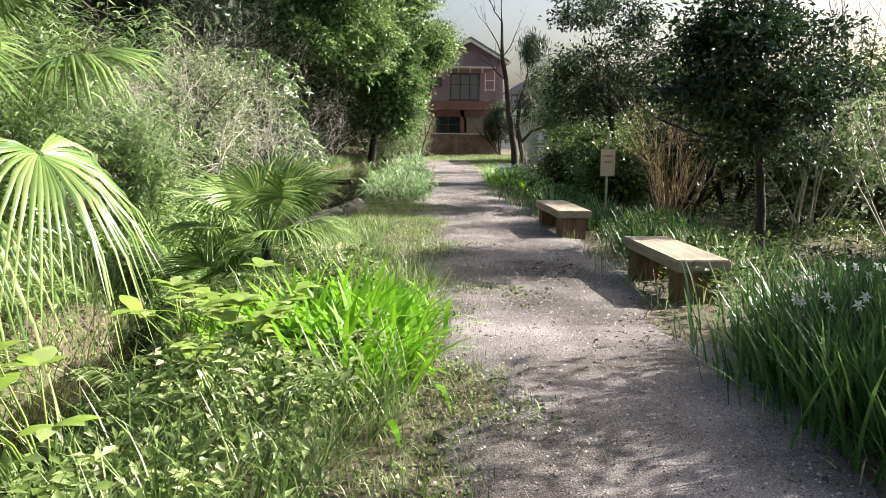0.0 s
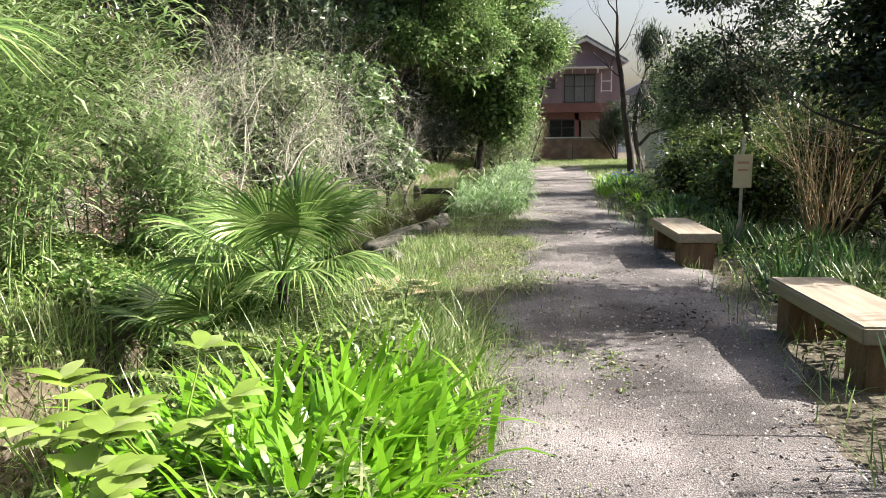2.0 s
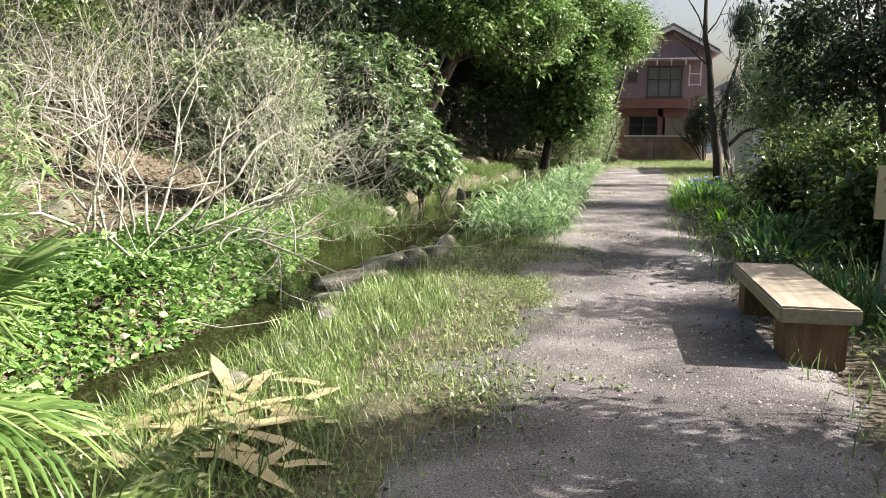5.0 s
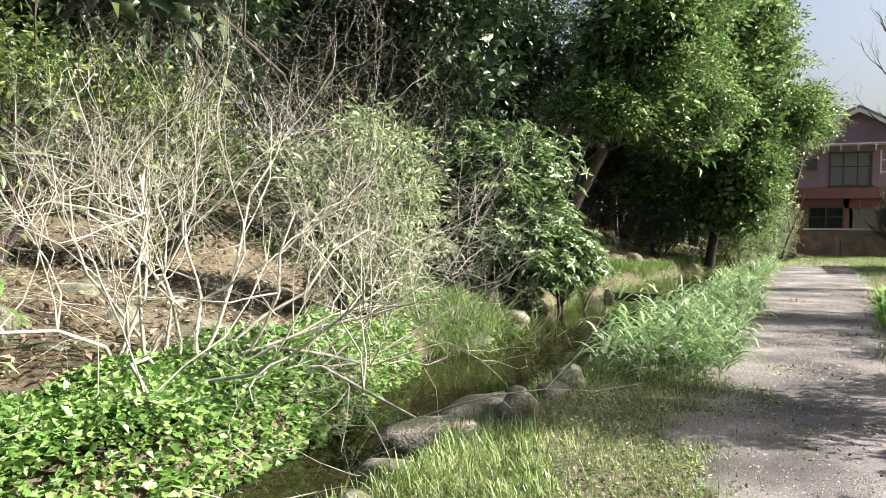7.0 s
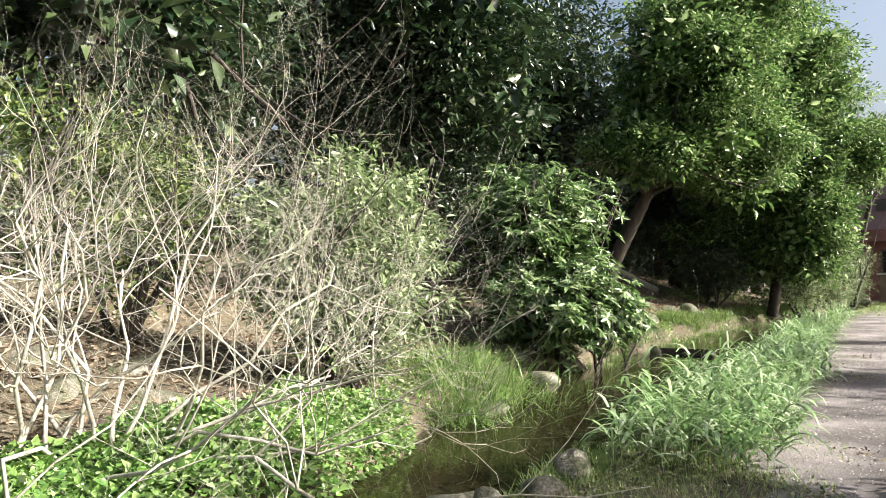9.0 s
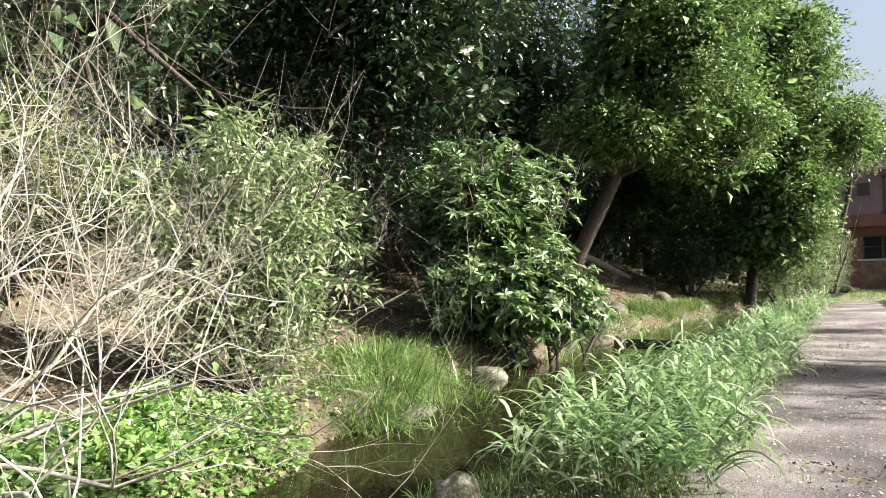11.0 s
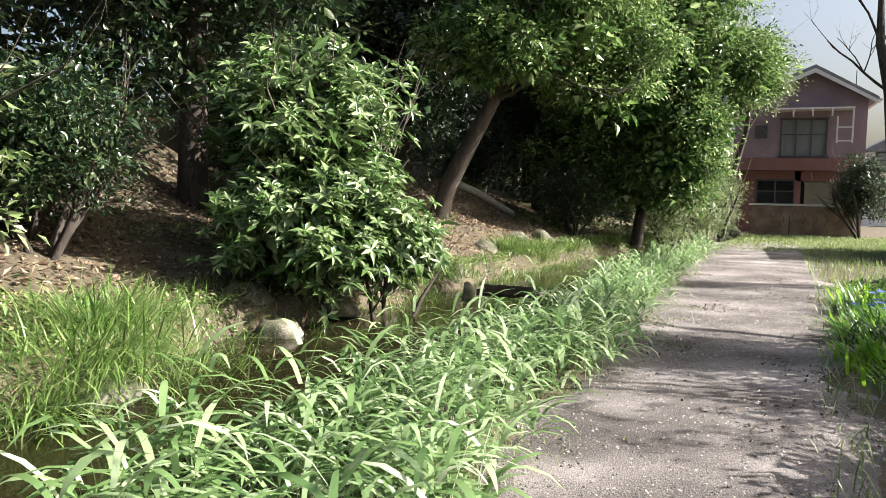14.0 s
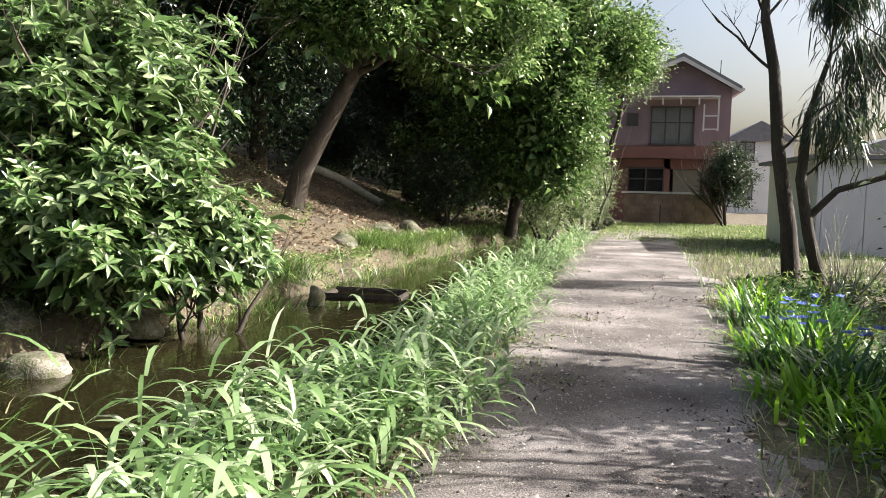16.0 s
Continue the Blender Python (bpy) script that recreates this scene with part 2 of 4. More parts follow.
def branch(out, tips, start, way, length, r, depth, spread=0.6, kids=3, up=0.1, wob=0.12, sides=5, shrink=0.62):
    """A limb with its side limbs, each a tapered wavering tube."""
    n = 5 if depth > 1 else 3
    p, d, pts, rad = np.array(start, float), unit(np.array(way, float)), [], []
    for k in range(n + 1):
        pts.append(p.copy())
        rad.append(r * (1 - 0.55 * k / n))
        d = unit(d + RNG.normal(0, wob, 3) + np.array([0, 0, up * 0.3]))
        p = p + d * length / n
    out.append(tube(pts, rad, sides if depth > 1 else max(3, sides - 2)))
    tips.append((pts[-1], d, depth))
    if depth <= 0:
        return
    for k in range(kids):
        i = int(RNG.integers(1 if n < 5 else 2, n + 1))
        w = unit(d + RNG.normal(0, spread, 3) + np.array([0, 0, up]))
        branch(out, tips, pts[i], w, length * shrink * RNG.uniform(0.75, 1.2), rad[i] * 0.62, depth - 1, spread, kids, up, wob, sides, shrink)


def clumps(centre, radii, k, size, hollow=0.55):
    """Uneven clump centres in an ellipsoid."""
    u = unit(RNG.normal(0, 1, (k, 3)))
    rr = RNG.uniform(hollow, 1.05, (k, 1)) * RNG.uniform(0.8, 1.1, (k, 1))
    return np.array(centre) + u * rr * np.array(radii), RNG.uniform(0.6, 1.25, k) * size


def foliage(C, S, per, L, W, droop=0.1, flat=0.6, fold=0.25):
    """Leaves scattered about clump centres C of size S, pointing outwards."""
    k = len(C)
    off = RNG.normal(0, 0.5, (k, per, 3)) * [1, 1, flat]
    P = (C[:, None] + off * S[:, None, None]).reshape(-1, 3)
    D = unit(off + RNG.normal(0, 0.45, off.shape)).reshape(-1, 3) - [0, 0, droop]
    n = len(P)
    return leaves(P, D, L * RNG.uniform(0.6, 1.25, n), W * RNG.uniform(0.7, 1.2, n), fold)


def along(y, table):
    return np.interp(y, [a for a, b in table], [b for a, b in table])


# ---- lie of the land ----
PATH_LEFT = [(-30, 0.1), (0, 0.25), (3.3, 0.3), (6, 0.4), (9, 0.55), (15, 0.8), (18, 1.0), (23, 1.0), (30, 1.6), (36, 2.1)]
PATH_RIGHT = [(-30, 1.6), (4, 1.75), (9, 2.2), (15, 2.4), (19, 2.9), (24, 3.4), (30, 3.8), (36, 4.2)]
WATER_LEFT = [(-30, -2.3), (8, -2.15), (11, -2.05), (12.5, -2.3), (14, -2.7), (17.4, -3.3), (19.6, -2.95), (22.5, -2.6), (30, -1.6), (38.4, 1.2), (40, 1.5)]
WATER_RIGHT = [(-30, -1.75), (5, -1.7), (9.5, -1.5), (11, -1.45), (12, -1.2), (13.5, -0.85), (15.5, -0.45), (18, -0.1), (23, 0.2), (30, 1.0), (38.4, 1.9), (40, 1.8)]
RISE = [(-30, 0.10), (9, 0.10), (14, 0.2), (24, 0.34), (30, 0.30), (40, 0.15)]


def wave(x, y, f, seed=0.0):
    return (np.sin(x * f + 1.3 * np.sin(y * f * 0.7 + seed)) * np.cos(y * f * 1.1 + seed * 2.1 + np.sin(x * f * 0.6)))


def land(x, y):
    x, y = np.asarray(x, float), np.asarray(y, float)
    wl, wr = along(y, WATER_LEFT) + 0.12 * wave(x * 0, y, 1.9), along(y, WATER_RIGHT) + 0.12 * wave(x * 0, y, 2.3, 1.0)
    dr, dl = x - wr, wl - x
    s = lambda t: np.clip(t, 0, 1) ** 2 * (3 - 2 * np.clip(t, 0, 1))
    right = -0.62 + 0.60 * s(dr / 0.4)
    left = -0.62 + 0.66 * s(dl / 0.45) + along(y, RISE) * np.clip(dl - 0.6, 0, 9) * (1 + 0.3 * wave(x, y, 0.9))
    z = np.where(dr > 0, right, np.where(dl > 0, left, -0.62))
    pond = s((41 - y) / 1.5)
    z = z * pond + (1 - pond) * np.where(dl > 0, 0.1, 0.0)
    return z + 0.025 * wave(x, y, 2.7) + 0.012 * wave(x, y, 7.1, 2.0)


def spaced(*runs):
    return np.unique(np.round(np.concatenate([np.arange(a, b, s) for a, b, s in runs]), 4))


def sheet(name, xs, ys, height, mat, floor=None):
    X, Y = np.meshgrid(xs, ys)
    V = np.stack([X, Y, height(X, Y)], -1).reshape(-1, 3)
    w = len(xs)
    i = (np.arange(len(ys) - 1)[:, None] * w + np.arange(w - 1)[None]).reshape(-1, 1)
    F = i + [[0, 1, w + 1, w]]
    if floor is not None:
        F = F[(V[F][:, :, 2] > floor).any(1)]
    return mesh_of(name, laid(V), F, mat, True)


ground = stuff("ground", sheet("ground", spaced((-400, -40, 40), (-40, -9, 2.5), (-9, -4, 0.25), (-4, 5, 0.12), (5, 12, 0.5), (12, 40, 4), (40, 401, 40)),
               spaced((-300, -20, 40), (-20, 0, 2), (0, 40, 0.19), (40, 60, 1.5), (60, 601, 45)), land, M_SOIL),
               "mossy dark earth with grass along a stream", "ground", "structure")


def path_height(X, Y):
    l, r = along(Y, PATH_LEFT), along(Y, PATH_RIGHT)
    e = np.minimum(X - l, r - X) + 0.10 * wave(X, Y, 1.3) + 0.06 * wave(X, Y, 4.3, 1.0) + 0.05 * wave(X, Y, 11.3, 3.0)
    return np.clip(e * 0.12, -0.07, 0.012) + 0.006 * wave(X, Y, 3.3) + 0.003 * wave(X, Y, 17)


path = stuff("path", sheet("path", spaced((-1.2, 4.8, 0.06)), spaced((-12, 0, 0.5), (0, 36, 0.08)), path_height, M_PATH, -0.06),
             "grey trodden gravel garden path with mossy edges", "path", "structure")


def water_sheet():
    ys = np.arange(-12, 40.2, 0.5)
    V = np.concatenate([np.stack([along(ys, WATER_LEFT) - 0.5, ys, ys * 0 - 0.33], 1), np.stack([along(ys, WATER_RIGHT) + 0.4, ys, ys * 0 - 0.33], 1)])
    n = len(ys)
    i = np.arange(n - 1)[:, None]
    return mesh_of("water", laid(V), i + [[0, n, n + 1, 1]], M_WATER)


stream = stuff("water", water_sheet(), "still shallow brown stream water beside the path", "stream", "structure")


# ---- benches ----
def bench(at, length, width, label):
    b = thing("bench", at, label, "bench", "benches along the path")
    h = 0.36
    part("seat", box(0, width, 0, length, h - 0.10, h, 0.012), M_BENCHTOP, b, "sun-bleached thick timber slab")
    for y0 in (0.06, length - 0.30):
        part("leg", box(0.05, width - 0.05, y0, y0 + 0.24, -0.03, h - 0.102, 0.01), M_BENCHLEG, b, "brown timber block leg")
    part("rail", box(width / 2 - 0.05, width / 2 + 0.05, 0.30, length - 0.30, h - 0.18, h - 0.102, 0.005), M_BENCHLEG, b)
    return b


bench((2.16, 5.746, 0), 1.43, 0.45, "weathered timber slab bench on brown timber blocks, beside tall daffodil leaves")
bench((2.04, 8.98, 0), 1.56, 0.45, "weathered timber slab bench on brown timber blocks, beside dark strap leaves")


# ---- house ----
M_DOOR = surface("dull_khaki_door", [(0.3, (0.11, 0.10, 0.075)), (0.7, (0.19, 0.175, 0.13))], 3, 30, 0.7, 0.15)
M_WALL = surface("mauve_brown_render", [(0.3, (0.155, 0.108, 0.125)), (0.5, (0.205, 0.143, 0.163)), (0.7, (0.255, 0.183, 0.20))], 1.2, 30, 0.9, 0.15)
M_WALLLOW = surface("red_brown_render", [(0.3, (0.12, 0.055, 0.05)), (0.5, (0.16, 0.075, 0.068)), (0.7, (0.20, 0.10, 0.09))], 1.2, 30, 0.9, 0.15)
M_ROOF = surface("grey_roof_tile", [(0.3, (0.10, 0.10, 0.11)), (0.7, (0.22, 0.22, 0.23))], 3, 30, 0.7, 0.3)
M_TRIM = surface("pale_trim_paint", [(0.3, (0.45, 0.42, 0.42)), (0.7, (0.6, 0.57, 0.56))], 3, 30, 0.6, 0.1)
M_DARKTRIM = surface("dark_frame_paint", [(0.3, (0.03, 0.025, 0.025)), (0.7, (0.06, 0.05, 0.05))], 3, 30, 0.5, 0.1)
M_BLOCK = surface("rusty_block_wall", [(0.3, (0.10, 0.065, 0.05)), (0.5, (0.19, 0.13, 0.10)), (0.7, (0.34, 0.26, 0.20))], 2, 25, 0.9, 0.4)
M_WHITE = surface("white_plaster", [(0.3, (0.62, 0.62, 0.62)), (0.7, (0.78, 0.78, 0.77))], 1.0, 20, 0.85, 0.1)
M_GREYWALL = surface("grey_cement_panel", [(0.3, (0.58, 0.57, 0.60)), (0.7, (0.70, 0.69, 0.72))], 1.2, 25, 0.85, 0.2)
M_CURTAIN = surface("pale_curtain", [(0.3, (0.30, 0.30, 0.30)), (0.7, (0.5, 0.5, 0.48))], 3, 30, 0.9, 0.2, stretch=(8, 1, 0.5))


def glass_material():
    m, n, l, b = material("window_glass")
    b.inputs["Base Color"].default_value = (0.03, 0.035, 0.04, 1)
    b.inputs["Roughness"].default_value = 0.05
    b.inputs["Alpha"].default_value = 0.2
    return m


M_GLASS = glass_material()


def prism(poly, y0, y1):
    bm = bmesh.new()
    f = bm.faces.new([bm.verts.new((x, y0, z)) for x, z in poly])
    ret = bmesh.ops.extrude_face_region(bm, geom=[f])
    for g in ret["geom"]:
        if isinstance(g, bmesh.types.BMVert):
            g.co.y = y1
    bmesh.ops.recalc_face_normals(bm, faces=bm.faces[:])
    return bm


def window(parent, x0, x1, z0, z1, y, bars=1, curtain=True):
    w = part("window", box(x0 - 0.06, x1 + 0.06, y - 0.04, y + 0.03, z1, z1 + 0.07), M_DARKTRIM, parent, "dark framed window")
    part("sill", box(x0 - 0.1, x1 + 0.1, y - 0.1, y + 0.03, z0 - 0.07, z0), M_DARKTRIM, w)
    for k in range(bars + 2):
        x = x0 + (x1 - x0) * k / (bars + 1)
        part("frame_bar", box(x - 0.03, x + 0.03, y - 0.045, y + 0.02, z0 + 0.002, z1 - 0.002), M_DARKTRIM, w)
    part("crossbar", box(x0, x1, y - 0.02, y + 0.01, (z0 + z1) / 2 - 0.02 + 0.12, (z0 + z1) / 2 + 0.14), M_DARKTRIM, w)
    part("pane", box(x0, x1, y + 0.035, y + 0.04, z0, z1), M_GLASS, w)
    if curtain:
        part("curtain", box(x0, x1, y + 0.12, y + 0.13, z0, z1), M_CURTAIN, w)
    return w


def house():
    hs = thing("house", (-0.14, 44, 0), "two-storey mauve-brown rendered house with a gable roof", "house")
    hs.scale = (1.127, 1.0, 1.2)
    # the upper storey overhangs the ground floor
    wx0, wx1, wz0, wz1 = 3.72, 5.42, 3.02, 4.4
    x0, x1 = 1.95, 6.85
    for a, b, c, d in ((x0, wx0, 2.45, 5.1), (wx1, x1, 2.45, 5.1), (wx0, wx1, 2.45, wz0), (wx0, wx1, wz1, 5.1)):
        part("wall", box(a, b, 0, 0.2, c, d), M_WALL, hs)
    part("gable", prism([(x0, 5.102), (x1, 5.102), (4.85, 6.2)], 0, 0.2), M_WALL, hs)
    part("side_wall", box(x0, x0 + 0.2, 0.202, 8, 0, 5.1), M_WALL, hs)
    part("side_wall", box(x1 - 0.2, x1, 0.202, 8, 0, 5.1), M_WALL, hs)
    part("back_wall", box(x0, x1, 8.002, 8.2, 0, 5.1), M_WALL, hs)
    part("band", box(x0 - 0.04, x1 + 0.04, -0.06, 0, 2.45, 2.94, 0.01), M_WALLLOW, hs, "red-brown apron band under the upper storey")
    part("soffit", box(x0, x1, 0.202, 0.9, 2.45, 2.55), M_DARKTRIM, hs)
    for a, b, c, d in ((x0 + 0.2, 2.9, 0, 2.44), (2.9, 4.35, 0, 1.0), (5.95, x1 - 0.2, 0, 2.44), (4.35, 4.6, 0, 2.44), (2.9, 5.95, 2.05, 2.44)):
        part("wall", box(a, b, 0.5, 0.7, c, d), M_WALLLOW, hs)
    part("recess_back", box(x0 + 0.2, x1 - 0.2, 1.6, 1.7, 0, 2.44), M_DARKTRIM, hs)
    window(hs, wx0, wx1, wz0, wz1, 0, 2)
    window(hs, 2.9, 4.35, 1.0, 2.05, 0.5, 1, False)
    part("door", box(4.75, 5.85, 0.62, 0.68, 0.0, 2.04, 0.01), M_DOOR, hs, "dull khaki sliding door")
    part("small_window", box(2.72, 3.2, -0.05, -0.005, 3.7, 4.2), M_DARKTRIM, hs)
    # roof slopes with thick verge boards
    for sx, ex in ((4.85, x0 - 0.3), (4.85, x1 + 0.3)):
        zt, zb = 6.42, 5.16
        part("roof", prism([(sx, zt), (ex, zb), (ex, zb - 0.12), (sx, zt - 0.14)], -0.55, 8.4), M_ROOF, hs)
        part("bargeboard", prism([(sx, zt - 0.142), (ex, zb - 0.122), (ex, zb - 0.26), (sx, zt - 0.3)], -0.56, -0.5), M_TRIM, hs, "pale bargeboard")
    part("gutter", box(x1 + 0.30, x1 + 0.42, -0.5, 8.2, 5.0, 5.1, 0.02), M_TRIM, hs)
    # balcony awning with brackets, and its railing
    aw = part("awning", prism([(3.4, 4.72), (6.3, 4.72), (6.3, 4.78), (3.4, 4.78)], -0.9, -0.002), M_TRIM, hs, "pale flat awning on brackets")
    for x in (3.45, 4.1, 4.8, 5.5, 6.25):
        part("bracket", box(x - 0.03, x + 0.03, -0.9, -0.84, 4.45, 4.718), M_TRIM, aw)
    for x in (5.7, 6.25):
        part("post", box(x - 0.03, x + 0.03, -0.9, -0.84, 3.45, 4.448), M_TRIM, aw)
    for z in (3.5, 4.0):
        part("rail", box(5.732, 6.218, -0.89, -0.85, z, z + 0.05), M_TRIM, aw)
    part("antenna", box(6.55, 6.58, 1.5, 1.53, 5.3, 6.4), M_DARKTRIM, hs)
    return hs


house()


def garden_wall():
    w = thing("garden_wall", (0, 41, 0), "low rusty brown block wall before the house", "wall")
    for k in range(10):
        for r in range(6):
            x0 = 2.75 + k * 0.42 + (0.1 if r % 2 else 0)
            part("block", box(x0, x0 + 0.41, 0, 0.16, -0.05 + r * 0.22, 0.165 + r * 0.22, 0.008), M_BLOCK, w)
    part("coping", box(2.72, 7.1, -0.03, 0.19, 1.29, 1.38, 0.01), M_CURTAIN, w, "pale stone coping")
    return w


garden_wall()


def post_at(x, y, h):
    p = thing("iron_post", (x, y, 0), "short dark iron post at the path's end", "post")
    part("shaft", box(-0.025, 0.025, -0.025, 0.025, -0.1, h, 0.006), M_DARKTRIM, p)
    part("cap", box(-0.035, 0.035, -0.035, 0.035, h + 0.001, h + 0.03, 0.008), M_DARKTRIM, p)


post_at(4.28, 40.3, 0.8)


def far_house(x, y, w, d, h, label, mat):
    hs = thing("far_house", (x, y, 0), label, "house", "houses beyond the garden")
    part("wall", box(0, w, 0, d, 0, h), mat, hs)
    part("roof", prism([(-0.3, h + 0.002), (w + 0.3, h + 0.002), (w / 2, h + 1.4)], -0.3, d + 0.3), M_ROOF, hs)
    for fl in range(2):
        for k in range(max(1, int(w // 2.4))):
            window(hs, 0.7 + k * 2.3, 1.9 + k * 2.3, 1.0 + fl * 2.7, 2.2 + fl * 2.7, -0.05, 1)


far_house(10.4, 60, 4.5, 7, 5.0, "white rendered two-storey house beyond the wall", M_WHITE)
far_house(20, 66, 8, 7, 4.6, "white rendered two-storey house far off", M_WHITE)


# ---- plants ----
def scatter(n, x0, x1, y0, y1, keep=None):
    """n spots on the land within a rectangle; keep picks among them."""
    x, y = RNG.uniform(x0, x1, n), RNG.uniform(y0, y1, n)
    if keep is not None:
        k = keep(x, y)
        x, y = x[k], y[k]
    return np.stack([x, y, land(x, y)], 1)


def at_land(x, y, dz=0.0):
    return (x, y, float(land(x, y)) + dz)


def tree(at, trunk, limbs, crown_sets, leaf, per, L, W, label, bark=None, name="tree", droop=0.1, core=True):
    """trunk: points from the base with radii; limbs: how many; crown_sets: (centre, radii, clump count, clump size), all from the base."""
    t = thing(name, at, label, "tree")
    pts = np.array([p[:3] for p in trunk], float)
    rad = [p[3] for p in trunk]
    wood, tips = [tube(pts, rad, 10)], []
    for k in range(limbs):
        i = int(RNG.integers(len(pts) // 2, len(pts)))
        c = np.array(crown_sets[k % len(crown_sets)][0]) + RNG.normal(0, 0.5, 3) * np.array(crown_sets[k % len(crown_sets)][1])
        way = c - pts[i]
        branch(wood, tips, pts[i], way, float(np.linalg.norm(way)) * 0.8, rad[i] * 0.55, 2, 0.5, 3, 0.1, 0.1, 5)
    piece("trunk", mesh_of("trunk", *join(wood), bark or M_BARK, True), t)
    fol = []
    for c, r, k, s in crown_sets:
        C, S = clumps(c, r, k, s)
        fol.append(foliage(C, S, per, L, W, droop))
        if not core:
            continue
        C, S = clumps(c, np.array(r) * 0.8, max(6, k * 3 // 4), s * 1.1, 0.1)
        fol.append(foliage(C, S, per // 3, L * 2.3, W * 3.0, droop))
    piece("crown", mesh_of("crown", *join(fol), leaf), t)
    return t


def shrub(at, h, w, stems, leaf, k, size, per, L, W, label, name="shrub", bark=None, low=0.15, cat="shrub", whorl=False):
    s = thing(name, at, label, cat)
    k = int(k * 1.5)
    for i in range(stems):
        wood, tips = [], []
        a = RNG.uniform(0, 6.28)
        branch(wood, tips, (0.12 * math.cos(a), 0.12 * math.sin(a), -0.05), (0.5 * math.cos(a), 0.5 * math.sin(a), 1.0), h * 0.6, 0.022 * h, 2, 0.5, 3, 0.25, 0.12, 5)
        piece("stem", mesh_of("stem", *join(wood), bark or M_BARK, True), s)
    C, S = clumps((0, 0, h * (0.5 + low / 2)), (w, w, h * (0.5 - low / 2)), k, size, 0.45)
    C2, S2 = clumps((0, 0, h * (0.5 + low / 2)), (w * 0.7, w * 0.7, h * (0.42 - low / 2)), k // 2, size, 0.1)
    piece("leaves", mesh_of("leaves", *join([rosettes(C, S, per // 6, L, W) if whorl else foliage(C, S, per, L, W), foliage(C2, S2, per // 2, L * 1.7, W * 2.0)]), leaf), s)
    return s


def rosettes(C, S, per, L, W, n=7):
    """Whorls of leaves at twig ends about the clump centres."""
    k = len(C)
    off = RNG.normal(0, 0.5, (k, per, 3)) * [1, 1, 0.7]
    P = (C[:, None] + off * S[:, None, None]).reshape(-1, 3)
    A = unit(unit(off.reshape(-1, 3)) * 0.6 + [0.25, -0.1, 0.75] + RNG.normal(0, 0.2, (k * per, 3)))
    X = unit(np.cross(A, [0.3, 0.9, 0.1]))
    Y = np.cross(A, X)
    out = []
    for q in range(n):
        a = q * 6.283 / n + RNG.normal(0, 0.2, len(P))
        D = X * np.cos(a)[:, None] + Y * np.sin(a)[:, None] + A * RNG.uniform(0.1, 0.6, (len(P), 1))
        out.append(leaves(P, D, L * RNG.uniform(0.7, 1.15, len(P)), W * RNG.uniform(0.8, 1.15, len(P)), 0.15, 0.25, A + RNG.normal(0, 0.15, A.shape)))
    return join(out)


# big evergreens on the far bank
def slope_tree(x, y, h, rx, ry, leaf, label, k=150, low=0.08):
    """A dense evergreen clothed nearly to the ground."""
    z = float(land(x, y))
    tree((x, y, z), [(0, 0, -0.3, 0.28), (0.1, 0, h * 0.3, 0.22), (0.25, 0.15, h * 0.6, 0.15), (0.3, 0.2, h * 0.9, 0.06)], 8,
         [((0.1, 0, h * (0.5 + low / 2)), (rx, ry, h * (0.52 - low / 2)), k, 0.95)], leaf, 95, 0.19, 0.085, label)


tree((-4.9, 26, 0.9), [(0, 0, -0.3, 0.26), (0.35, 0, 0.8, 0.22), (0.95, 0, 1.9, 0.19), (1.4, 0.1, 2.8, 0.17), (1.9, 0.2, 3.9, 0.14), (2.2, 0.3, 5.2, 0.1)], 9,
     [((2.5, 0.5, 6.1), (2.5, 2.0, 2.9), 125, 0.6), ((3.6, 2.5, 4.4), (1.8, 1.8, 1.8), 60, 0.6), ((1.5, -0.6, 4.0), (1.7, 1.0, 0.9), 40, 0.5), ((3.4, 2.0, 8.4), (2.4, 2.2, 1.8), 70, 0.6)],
     M_OAKLIT, 180, 0.15, 0.066, "leaning evergreen oak with a dark trunk and dense crown")
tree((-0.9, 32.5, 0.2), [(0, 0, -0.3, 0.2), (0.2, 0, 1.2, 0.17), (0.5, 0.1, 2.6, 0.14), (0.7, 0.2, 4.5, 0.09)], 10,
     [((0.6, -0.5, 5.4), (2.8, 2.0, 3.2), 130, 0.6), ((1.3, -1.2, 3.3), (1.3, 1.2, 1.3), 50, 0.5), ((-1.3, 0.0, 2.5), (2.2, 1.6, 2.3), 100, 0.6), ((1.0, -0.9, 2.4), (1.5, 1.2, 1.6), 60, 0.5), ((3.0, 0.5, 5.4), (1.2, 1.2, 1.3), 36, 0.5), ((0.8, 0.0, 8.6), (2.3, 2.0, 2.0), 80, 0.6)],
     M_OAKLIT, 180, 0.15, 0.066, "evergreen oak with sunlight in its leaf colour, reaching over the path's end")
